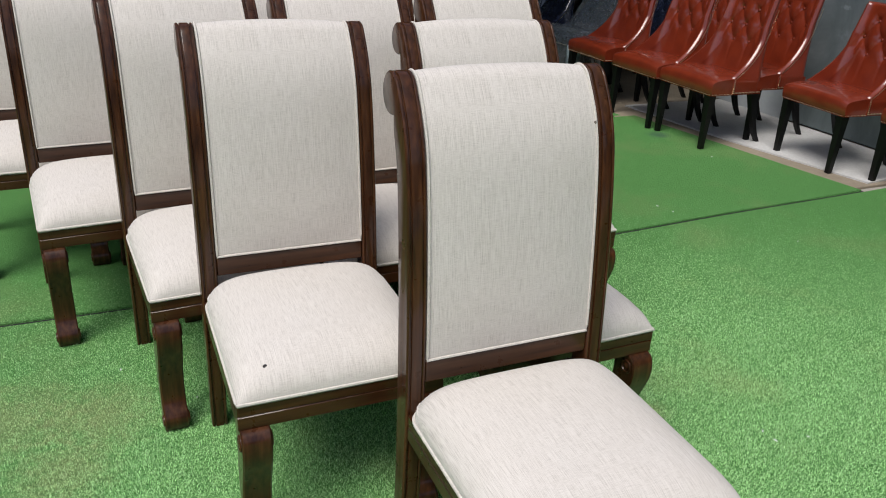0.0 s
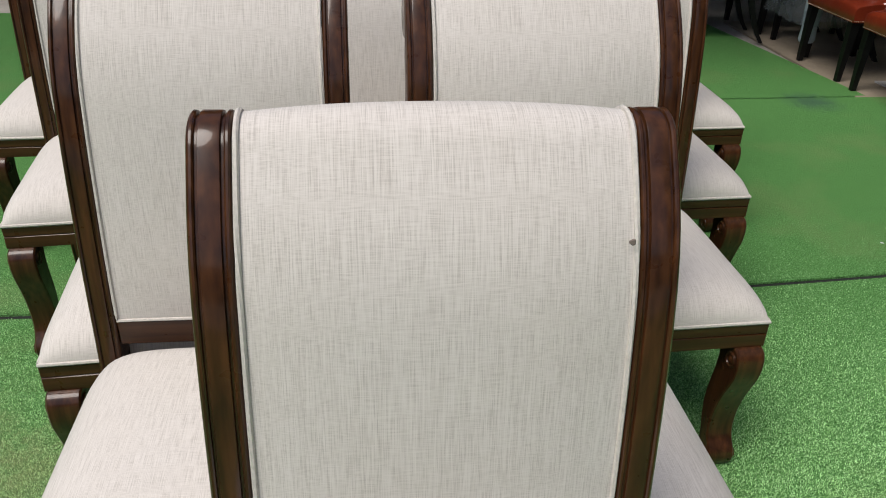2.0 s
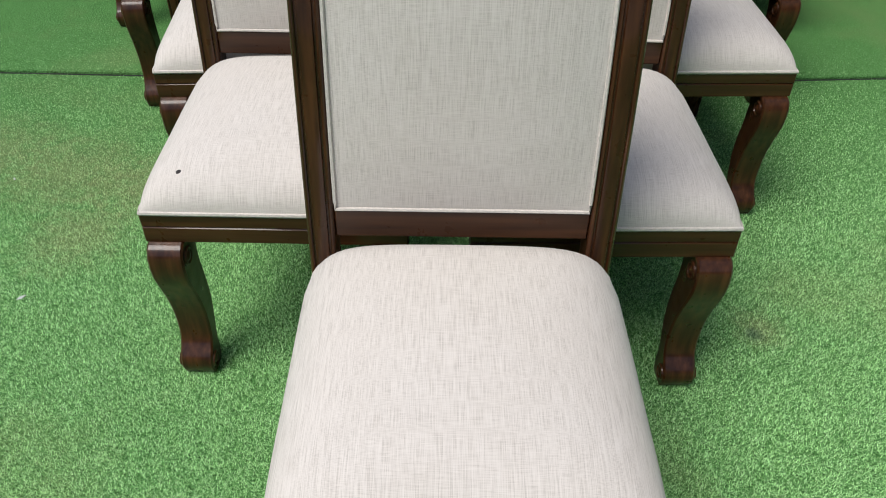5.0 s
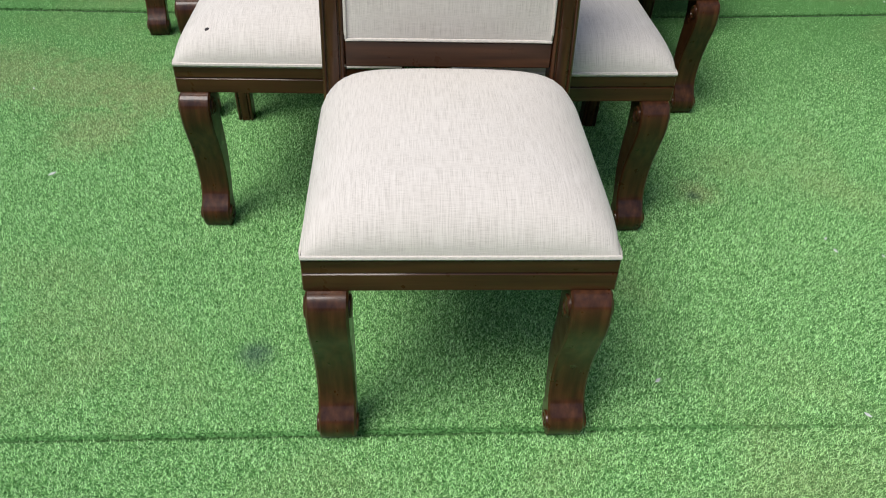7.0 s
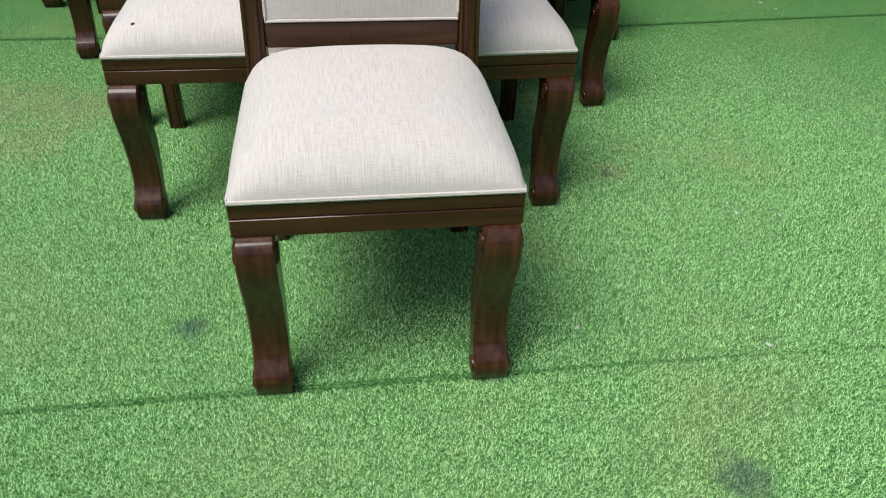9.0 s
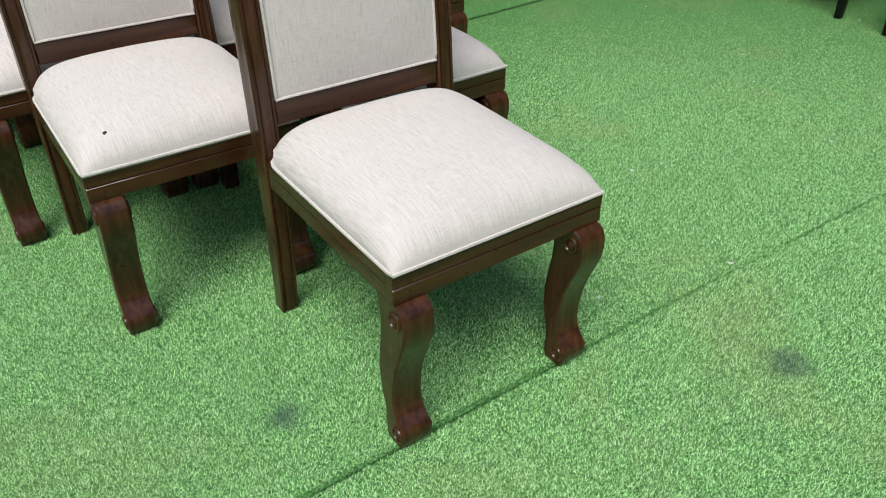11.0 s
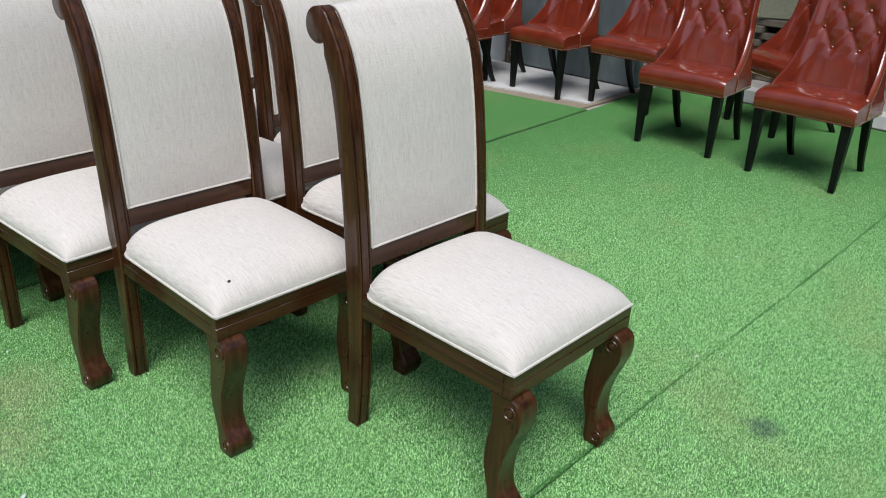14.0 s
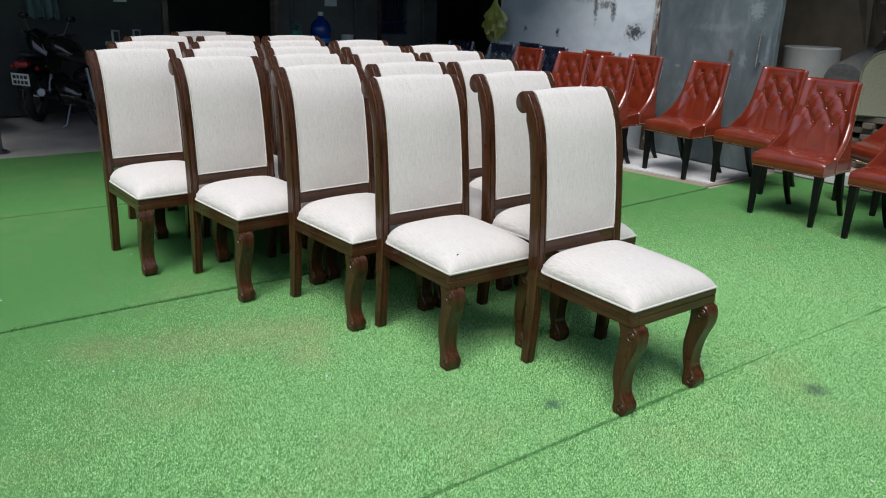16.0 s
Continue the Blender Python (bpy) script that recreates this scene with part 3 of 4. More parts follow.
WALL_MARKS = [(4.12, 1.25, 0.15, 0.10, 0.95), (5.31, 1.19, 0.045, 0.06, 0.95), (4.45, 1.46, 0.05, 0.14, 0.85), (4.72, 1.48, 0.04, 0.18, 0.8), (4.57, 1.52, 0.13, 0.06, 0.7), (5.9, 1.2, 0.04, 0.05, 0.7), (4.9, 1.6, 0.3, 0.08, 0.35), (4.30, 0.98, 0.04, 0.05, 0.7)]
DOOR_MARKS = [(2.66, 1.53, 0.10, 0.13, 0.8), (2.75, 1.06, 0.05, 0.10, 0.6), (2.95, 0.88, 0.16, 0.02, 0.5), (3.3, 0.75, 0.25, 0.06, 0.3), (3.5, 0.95, 0.05, 0.02, 0.6), (2.50, 1.2, 0.025, 0.16, 0.5), (3.1, 1.35, 0.3, 0.05, 0.25)]


def mat_paint_wall():
    k = Mat("whitewash", (0.6, 0.64, 0.65), 0.85)
    grime = k.noise(1.6, (1, 1, 1.6), 6, 0.65)
    chips = k.noise(7.0, (1, 1, 1), 5, 0.6)
    col = k.ramp(grime, [(0.28, (0.47, 0.52, 0.56)), (0.6, (0.64, 0.69, 0.72))])
    col = k.mix(k.ramp(chips, [(0.74, (0, 0, 0)), (0.77, (1, 1, 1))]), col, (0.10, 0.10, 0.10))
    col = smudges(k, col, WALL_MARKS, (0.035, 0.037, 0.04))
    k.put("Base Color", col)
    k.bump(k.noise(60, (1, 1, 1), 4), 0.25, 0.004)
    return k.m


def mat_steel_door():
    k = Mat("painted_steel", (0.09, 0.11, 0.12), 0.35, 0.35)
    scuff = k.noise(2.5, (1, 1, 0.5), 6, 0.65, distortion=0.8)
    fine = k.noise(22, (1, 2.5, 0.7), 5, 0.7)
    col = k.ramp(scuff, [(0.3, (0.10, 0.13, 0.14)), (0.55, (0.17, 0.205, 0.215)), (0.78, (0.29, 0.325, 0.325))])
    col = k.mix(k.ramp(fine, [(0.66, (0, 0, 0)), (0.74, (0.6, 0.6, 0.6))]), col, (0.30, 0.32, 0.32))
    col = smudges(k, col, DOOR_MARKS, (0.34, 0.40, 0.42))
    k.put("Base Color", smudges(k, col, [(2.88, 1.10, 0.04, 0.08, 0.8)], (0.16, 0.07, 0.04)))
    k.put("Roughness", k.ramp(scuff, [(0.3, (0.28,) * 3), (0.7, (0.55,) * 3)]))
    k.bump(k.noise(5, (1, 1, 1), 3), 0.2, 0.01)
    return k.m


whitewash = mat_paint_wall()
steel_paint = mat_steel_door()
rust = mat_plain("rusty_steel", (0.085, 0.05, 0.035), 0.8, 0.2, 0.5, 14, 0.4)
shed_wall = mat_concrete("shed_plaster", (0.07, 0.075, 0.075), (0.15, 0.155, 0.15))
# shaded copy of the shed plaster: the deep interior's gloom is in its colour
shed_shaded = mat_concrete("shed_shaded_plaster", (0.03, 0.035, 0.035), (0.06, 0.065, 0.06))
# grey for the unseen walls that are added to block sky light
blocker_plaster = mat_concrete("blocker_plaster", (0.10, 0.10, 0.095), (0.2, 0.2, 0.19))
roof_metal = mat_plain("roof_sheet", (0.10, 0.10, 0.10), 0.7, 0.3, 0.3, 4, 0.1)


def mat_worn_post():
    k = Mat("worn_post", (0.1, 0.06, 0.04), 0.8)
    flake = k.noise(9, (1, 1, 0.35), 6, 0.7)
    col = k.ramp(flake, [(0.42, (0.075, 0.042, 0.03)), (0.52, (0.15, 0.115, 0.09)), (0.58, (0.42, 0.42, 0.40))])
    k.put("Base Color", col)
    k.bump(flake, 0.4, 0.004)
    return k.m


worn_post = mat_worn_post()
chrome = mat_plain("brushed_chrome", (0.82, 0.82, 0.82), 0.18, 1.0, 0.06, 40, 0.03)


def setting(name, vf, mat, label, category):
    return tagged(part(name, vf, mat), label, category, kind="structure")


setting("wall_east", box(4.66, 4.80, 3.875, 6.40, 0, 3.4, 0.004), whitewash, "stained whitewashed wall with black scuffs", "wall")
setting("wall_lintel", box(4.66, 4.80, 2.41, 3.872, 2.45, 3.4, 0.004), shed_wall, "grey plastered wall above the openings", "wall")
setting("wall_back", box(-6.0, 9.0, 12.2, 12.35, 0, 3.4), shed_shaded, "plastered back wall of the shed, shade put into its colour", "wall")
setting("wall_west", box(-6.15, -6.0, 8.9, 12.2, 0, 3.4), shed_shaded, "plastered side wall of the shed, shade put into its colour", "wall")
setting("wall_far_east", box(8.9, 9.05, -6, 12.2, 0, 3.4), shed_shaded, "plastered wall of the store, shade put into its colour", "wall")
setting("wall_store_end", box(4.80, 8.9, -6.15, -6.0, 0, 3.4), shed_shaded, "plastered end wall of the store, shade put into its colour", "wall")
# unseen roof; front and west edges are placed by the shade they give
setting("ceiling", box(-3.5, 9.2, 4.25, 12.5, 3.4, 3.46), roof_metal, "unseen dark roof over the shed, its reach set for the shade", "ceiling")
# unseen roof; its eave is added to shade the store and red chairs
setting("ceiling_store", box(4.3, 9.2, -6.3, 4.24, 3.4, 3.46), roof_metal, "unseen dark roof over the store with an eave added for shade", "ceiling")
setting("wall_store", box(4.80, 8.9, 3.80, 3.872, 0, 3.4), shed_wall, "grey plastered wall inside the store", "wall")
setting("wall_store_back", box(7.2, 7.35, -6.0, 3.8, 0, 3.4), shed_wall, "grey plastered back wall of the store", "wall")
# added unseen walls: they cut low sky light and darken reflections in leather and wood
setting("wall_yard_west", box(-9.2, -9.0, -11.0, 12.5, -0.02, 3.5), blocker_plaster, "unseen grey wall added to block low sky light from the west", "wall")
setting("wall_yard_south", box(-9.2, 9.2, -11.2, -11.0, -0.02, 2.6), blocker_plaster, "unseen grey wall added to block low sky light from the south", "wall")
# added upper wall, out of view, that keeps eastern sky fill off the chairs
setting("wall_upper_east", box(4.85, 5.0, -6.3, 4.2, 3.47, 7.2), blocker_plaster, "unseen upper wall added to block sky light from the east", "wall")
setting("kerb", box(5.0, 5.14, -6.0, 2.44, -0.01, 0.10, 0.01), pale_concrete, "pale concrete kerb before the store", "kerb")
setting("floor_store", box(5.145, 8.9, -6.0, 3.8, -0.01, 0.085), concrete, "grey concrete floor of the store", "floor")

door = thing("door_1", "scuffed dark grey sheet steel door, closed, with a chrome pull handle", "door", kind="structure")
part("door_leaf", box(4.655, 4.70, 2.46, 3.795, 0.012, 2.40, 0.006), steel_paint, door)
part("door_frame", box(4.64, 4.73, 3.80, 3.868, 0, 2.45, 0.006), worn_post, door, "rusty steel door post with flaking pale paint")
part("door_edge", box(4.645, 4.71, 2.42, 2.457, 0.012, 2.44, 0.005), steel_paint, door)
handle = part("handle", tube([(4.60, 2.565, 1.02), (4.60, 2.555, 1.34)], 0.011, 10), chrome, door, "straight chrome pull handle")
for z in (1.06, 1.30):
    part("stud", tube([(4.66, 2.56, z), (4.60, 2.56, z)], 0.007, 8), chrome, handle)


# ---- store beside the door ----
foam = mat_plain("white_foam", (0.36, 0.36, 0.33), 0.9, 0, 0.12, 5, 0.3)
kraft = mat_plain("kraft_paper", (0.19, 0.142, 0.092), 0.85, 0, 0.2, 4, 0.3)
webbing = mat_plain("olive_webbing", (0.20, 0.20, 0.135), 0.9, 0, 0.15, 60, 0.5)
raw_wood = mat_plain("dusty_wood", (0.13, 0.105, 0.08), 0.8, 0, 0.35, 9, 0.3)
grey_roll = mat_plain("grey_felt", (0.11, 0.11, 0.10), 0.95, 0, 0.2, 30, 0.4)
dark_wood = mat_plain("dark_timber", (0.05, 0.04, 0.033), 0.7, 0, 0.3, 9, 0.2)

roll = thing("foam_roll", "upright roll of white foam standing in the store", "foam roll")
part("sheet", lathe([(0.0, 0.085), (0.27, 0.085), (0.275, 0.1), (0.275, 1.17), (0.262, 1.185), (0.24, 1.18), (0.235, 1.165), (0.2, 1.17), (0.19, 1.18), (0.15, 1.17), (0.0, 1.172)], 36, Matrix.Translation((5.72, 2.66, 0))), foam, roll)
part("band", lathe([(0.277, 0.59), (0.279, 0.6), (0.279, 0.63), (0.277, 0.64)], 36, Matrix.Translation((5.72, 2.66, 0))), grey_roll, roll)
felt = thing("felt_roll", "grey felt roll lying on stacked slats", "felt roll")
part("sheet", lathe([(0.0, -0.5), (0.05, -0.5), (0.09, -0.49), (0.12, -0.5), (0.19, -0.49), (0.2, -0.47), (0.2, 0.5), (0.0, 0.5)], 28, pose(5.95, 2.22, 0.96) @ pose(0, 0, 0, 0, 80, 8)), grey_roll, felt)
stack = thing("slat_stack", "stack of dusty rough wooden slats on the store floor", "timber stack")
for layer in range(9):
    for j in range(4):
        w = 0.09 + 0.02 * random.random()
        y = 1.25 + j * 0.30 + random.uniform(-0.05, 0.05)
        vf = box(-0.4, 0.4, -w / 2, w / 2, 0, 0.055, 0.006)
        if layer % 2:
            m = pose(5.85 + random.uniform(-0.04, 0.04), y, 0.085 + layer * 0.0562, 0, 0, random.uniform(-3, 3))
        else:
            m = pose(5.55 + j * 0.2, 1.72 + random.uniform(-0.05, 0.05), 0.085 + layer * 0.0562, 0, 0, 90 + random.uniform(-2, 2)) @ Matrix.Diagonal((1.6, 1, 1, 1))
        part("slat", moved(vf, m), raw_wood, stack)


def round_panel(w, h, lift, thick=0.05):
    """A chair back blank: straight foot, round head."""
    pts = [(-w / 2, 0), (w / 2, 0), (w / 2 * 1.02, h * 0.55)]
    pts += [(w / 2 * math.cos(a), h * 0.62 + h * 0.38 * math.sin(a)) for a in np.linspace(0.12, math.pi - 0.12, 13)]
    pts += [(-w / 2 * 1.02, h * 0.55)]
    return prism(pts, [(0, 0.012), (0.012, 0), (thick - 0.012, 0), (thick, 0.012)], lambda p, q, s: (p, s, q + lift))


for x, y, a, tilt, w in ((5.50, 1.76, 118, -10, 0.44), (5.70, 1.40, 110, -14, 0.46), (5.66, 1.10, 104, -12, 0.45)):
    blank = thing("chair_back_blank", "unfinished chair back covered in olive webbing", "chair part", "chair back blanks in the store")
    part("pad", round_panel(w, 0.62, 0.0), webbing, blank)
    rim = [(-w / 2, -0.005, 0.0)] + [(w / 2 * 1.02 * math.cos(t), -0.005, 0.384 + 0.24 * math.sin(t)) for t in np.linspace(math.pi, 0, 15)] + [(w / 2, -0.005, 0)]
    part("piping", tube(rim, 0.006, 6), webbing, blank)
    blank.matrix_basis = pose(x, y, 0.595, tilt, 0, a - 180)
for x, y, a, t in ((6.15, 3.02, 80, 8), (6.28, 2.86, 84, 6), (6.4, 3.1, 88, 4)):
    board = thing("cardboard_sheet", "large sheet of brown kraft cardboard leaning on the store wall", "cardboard", "cardboard sheets in the store")
    part("sheet", box(-0.7, 0.7, -0.012, 0.012, 0, 1.75, 0.003), kraft, board)
    board.matrix_basis = pose(x, y, 0.09, t, 0, -a)
for i in range(5):
    sheet = thing("cardboard_sheet", "bent sheet of brown kraft cardboard piled in the store", "cardboard", "cardboard sheets in the store")
    bend = [(0.9 * f - 0.45, 0.05 * math.sin(math.pi * (0.15 + 0.8 * f)) + 0.014 * math.sin(5 * f + i)) for f in np.linspace(0, 1, 15)]
    loops = [[(-0.3, p, q), (0.3, p, q + 0.02), (0.3, p, q + 0.028), (-0.3, p, q + 0.008)] for p, q in bend]
    part("sheet", loft(loops), kraft, sheet)
    sheet.matrix_basis = pose(6.06 + 0.035 * i, 2.78 - 0.05 * i, 1.42 + 0.06 * i, 0, 78, 3 * i - 6)
trestle = thing("trestle_frame", "dark timber chair frames heaped with crossed legs", "timber frame")
for a, b, r in (((6.0, 2.15, 1.2), (5.9, 1.4, 1.95), 0.028), ((5.95, 1.5, 1.15), (6.0, 2.1, 1.95), 0.026), ((5.9, 1.2, 1.2), (5.95, 2.0, 1.75), 0.022), ((5.85, 2.05, 1.35), (5.85, 1.1, 1.42), 0.024), ((6.1, 1.0, 0.1), (5.95, 1.15, 2.1), 0.03), ((6.1, 2.12, 0.1), (5.98, 2.08, 2.1), 0.03), ((6.0, 2.2, 1.62), (6.0, 0.9, 1.66), 0.026), ((5.9, 1.85, 1.2), (6.0, 1.25, 1.9), 0.012), ((5.9, 1.95, 1.25), (6.0, 1.35, 1.95), 0.012)):
    part("bar", tube([a, b], r, 4), dark_wood if r > 0.027 else raw_wood, trestle)
heap = thing("dust_sheet", "crumpled brown dust sheet over boards in the store", "cloth")
rows = []
for i in range(25):
    row = []
    for j in range(25):
        x, y = 6.0 + 1.0 * i / 24, 0.2 + 3.3 * j / 24
        n = noise.noise(Vector((x * 2.2, y * 2.2, 3.1))) * 0.16 + noise.noise(Vector((x * 6, y * 6, 1.1))) * 0.05
        row.append((x, y, 1.02 + 0.22 * (i / 24) + n if i else 0.09))
    rows.append(row)
part("cloth", loft(rows, False, False), kraft, heap)

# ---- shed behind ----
setting("wall_shed_1", box(-6.0, 1.06, 9.0, 9.12, 0, 3.4), shed_shaded, "green-grey plastered wall at the back of the shed, shade put into its colour", "wall")
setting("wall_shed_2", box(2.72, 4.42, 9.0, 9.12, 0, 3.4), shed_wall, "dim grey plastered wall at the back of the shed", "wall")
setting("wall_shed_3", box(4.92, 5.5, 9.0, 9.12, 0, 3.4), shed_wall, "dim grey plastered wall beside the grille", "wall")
setting("wall_shed_4", box(6.8, 8.9, 9.0, 9.12, 0, 3.4), shed_shaded, "plastered wall end in the shed, shade put into its colour", "wall")
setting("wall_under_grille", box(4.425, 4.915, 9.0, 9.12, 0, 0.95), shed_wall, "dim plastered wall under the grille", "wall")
setting("trim", box(2.64, 2.715, 8.97, 9.14, 0, 2.3, 0.006), raw_wood, "dusty timber door post", "trim")
setting("trim", box(1.065, 1.14, 8.97, 9.14, 0, 2.3, 0.006), raw_wood, "dusty timber door post", "trim")
setting("trim", box(4.36, 4.415, 8.95, 8.995, 0, 2.3, 0.006), rust, "rusty steel post", "trim")
blue_paint = mat_plain("blue_paint", (0.02, 0.05, 0.13), 0.5, 0.2, 0.3, 20)
grille = tagged(thing("window_1", "blue painted steel window grille in the shed wall", "window"), kind="structure")
for i in range(8):
    x = 4.45 + i * 0.06
    part("bar", tube([(x, 9.0, 0.96), (x, 9.0, 2.1)], 0.009, 6), blue_paint, grille)
for z in (0.965, 1.12, 1.6, 2.1):
    part("crossbar", box(4.43, 4.91, 8.985, 8.997, z, z + 0.03), blue_paint, grille)

bottle_blue = Mat("blue_plastic", (0.01, 0.05, 0.32), 0.12, 0, Transmission_Weight=0.35, IOR=1.4, Coat_Weight=0.4).m
green_plastic = mat_plain("green_plastic", (0.03, 0.20, 0.15), 0.35, 0, 0.15, 10)
red_plastic = mat_plain("red_plastic", (0.40, 0.02, 0.03), 0.35, 0, 0.15, 10)
white_plastic = mat_plain("white_plastic", (0.62, 0.64, 0.65), 0.4, 0, 0.1, 10)
table = thing("side_table", "low dusty wooden table in the shed", "table")
part("tabletop", box(2.25, 3.75, 7.7, 8.3, 0.74, 0.78, 0.006), raw_wood, table)
for x in (2.32, 3.68):
    for y in (7.77, 8.23):
        part("leg", box(x - 0.025, x + 0.025, y - 0.025, y + 0.025, 0, 0.74), raw_wood, table)
bottle = thing("water_bottle", "large blue plastic water cooler bottle on the table", "bottle")
part("body", lathe([(0, 0.78), (0.12, 0.78), (0.138, 0.80), (0.138, 0.87), (0.130, 0.885), (0.138, 0.90), (0.138, 0.97), (0.130, 0.985), (0.138, 1.0), (0.138, 1.08), (0.125, 1.14), (0.09, 1.19), (0.045, 1.22), (0.03, 1.24), (0.03, 1.27)], 28, Matrix.Translation((2.86, 8.0, 0))), bottle_blue, bottle)
part("cap", lathe([(0.034, 1.255), (0.036, 1.26), (0.036, 1.30), (0.03, 1.305), (0, 1.305)], 18, Matrix.Translation((2.86, 8.0, 0))), white_plastic, bottle)
part("label", lathe([(0.1395, 0.905), (0.1400, 0.91), (0.1400, 0.96), (0.1395, 0.965)], 28, Matrix.Translation((2.86, 8.0, 0))), mat_plain("blue_label", (0.03, 0.16, 0.45), 0.5), bottle)
kettle = thing("jug", "green plastic jug with a handle on the table", "jug")
part("body", lathe([(0, 0.78), (0.085, 0.78), (0.095, 0.8), (0.09, 0.95), (0.075, 1.03), (0.08, 1.06), (0.075, 1.065), (0, 1.05)], 22, Matrix.Translation((2.47, 7.95, 0))), green_plastic, kettle)
part("handle", tube([(2.41, 7.9, 1.05), (2.38, 7.88, 1.12), (2.47, 7.95, 1.17), (2.56, 8.0, 1.12), (2.53, 8.0, 1.05)], 0.012, 8), green_plastic, kettle)
tub = thing("tub", "white plastic tub on the table", "tub")
part("body", lathe([(0, 0.78), (0.08, 0.78), (0.09, 0.98), (0.1, 0.99), (0.09, 0.99), (0.08, 0.8), (0, 0.79)], 20, Matrix.Translation((2.66, 8.15, 0))), white_plastic, tub)
basin = thing("basin", "red plastic basin holding a white cup", "basin")
part("bowl", lathe([(0, 0.78), (0.12, 0.78), (0.18, 0.92), (0.20, 0.925), (0.17, 0.92), (0.11, 0.8), (0, 0.79)], 24, Matrix.Translation((3.25, 7.95, 0))), red_plastic, basin)
cup = thing("cup", "white plastic cup standing in the red basin", "cup")
part("body", lathe([(0, 0.792), (0.07, 0.792), (0.085, 1.0), (0.088, 1.01), (0.08, 1.0), (0.066, 0.80), (0, 0.80)], 20, Matrix.Translation((3.24, 7.95, 0))), white_plastic, cup)

# hanging plastic bag at the end of the white wall
bag_film = Mat("yellow_film", (0.42, 0.44, 0.10), 0.3, 0, Transmission_Weight=0.2, Coat_Weight=0.3).m
loops = []
for i in range(15):
    z = 1.60 - 0.62 * i / 14
    r = (0.012, 0.02, 0.03, 0.05, 0.075, 0.1, 0.12, 0.13, 0.135, 0.135, 0.13, 0.115, 0.095, 0.06, 0.01)[i]
    loop = []
    for k in range(22):
        a = k * math.tau / 22
        rr = r * (1 + 0.9 * noise.noise(Vector((math.cos(a) * 3.5, math.sin(a) * 3.5, z * 9))) + 0.3 * noise.noise(Vector((math.cos(a) * 9, math.sin(a) * 9, z * 22))))
        loop.append((4.42 + 0.9 * rr * math.cos(a), 6.22 + rr * math.sin(a), z))
    loops.append(loop)
bag = thing("plastic_bag", "crumpled yellow-green plastic bag hanging from a hook", "bag")
part("film", loft(loops), bag_film, bag)
part("string", tube([(4.42, 6.22, 1.59), (4.5, 6.24, 1.9), (4.66, 6.26, 2.1)], 0.004, 5), white_plastic, bag)

# clear film over the navy chair at the end of the row
film_mat = Mat("clear_film", (0.5, 0.58, 0.62), 0.14, 0, Transmission_Weight=0.82, IOR=1.2, Alpha=0.55).m
rows = []
for i in range(33):
    u = i / 32
    row = []
    for j in range(33):
        v = j / 32
        x, y = 3.34 + 0.62 * u, 5.12 + 0.66 * v
        top = 0.52 + 0.56 * max(0.0, (u - 0.45) / 0.55) ** 1.3
        edge = min(u, v, 1 - v)
        z = top - 0.30 * max(0.0, 0.10 - edge) / 0.10
        z += 0.03 * noise.noise(Vector((x * 9, y * 9, 2))) + 0.012 * noise.noise(Vector((x * 30, y * 30, 4)))
        row.append((x, y, max(z, 0.2)))
    rows.append(row)
wrap = thing("plastic_wrap", "crinkled clear plastic wrap draped over a navy chair", "plastic wrap")
part("film", loft(rows, False, False), film_mat, wrap)
sock = thing("leg_wrap", "pale grey foam wrap taped round a chair leg", "foam wrap")
part("sleeve", lathe([(0.0, 0.10), (0.05, 0.10), (0.058, 0.12), (0.052, 0.22), (0.06, 0.3), (0.066, 0.40), (0.02, 0.42), (0, 0.42)], 14, Matrix.Translation((3.42, 5.215, 0))), mat_plain("grey_foam", (0.36, 0.42, 0.47), 0.8, 0, 0.1, 20), sock)


# ---- motorbikes ----
rubber = mat_plain("tyre_rubber", (0.012, 0.012, 0.012), 0.75, 0, 0.2, 40)
gloss_black = mat_plain("gloss_black", (0.008, 0.008, 0.009), 0.18, 0, 0.1, 10, 0.02, Coat_Weight=0.6)
dull_metal = mat_plain("dull_metal", (0.22, 0.22, 0.23), 0.3, 1.0, 0.2, 30)
seat_vinyl = mat_plain("seat_vinyl", (0.014, 0.014, 0.014), 0.55, 0, 0.2, 50)
tail_red = mat_plain("tail_lens", (0.25, 0.008, 0.01), 0.25, 0, 0.1, 20)
plate_white = mat_plain("plate_white", (0.62, 0.63, 0.62), 0.5, 0, 0.08, 20)
plate_black = mat_plain("plate_bar", (0.02, 0.02, 0.02), 0.6)
headlamp = mat_plain("lamp_lens", (0.5, 0.53, 0.56), 0.12, 0.3, 0.1, 20)


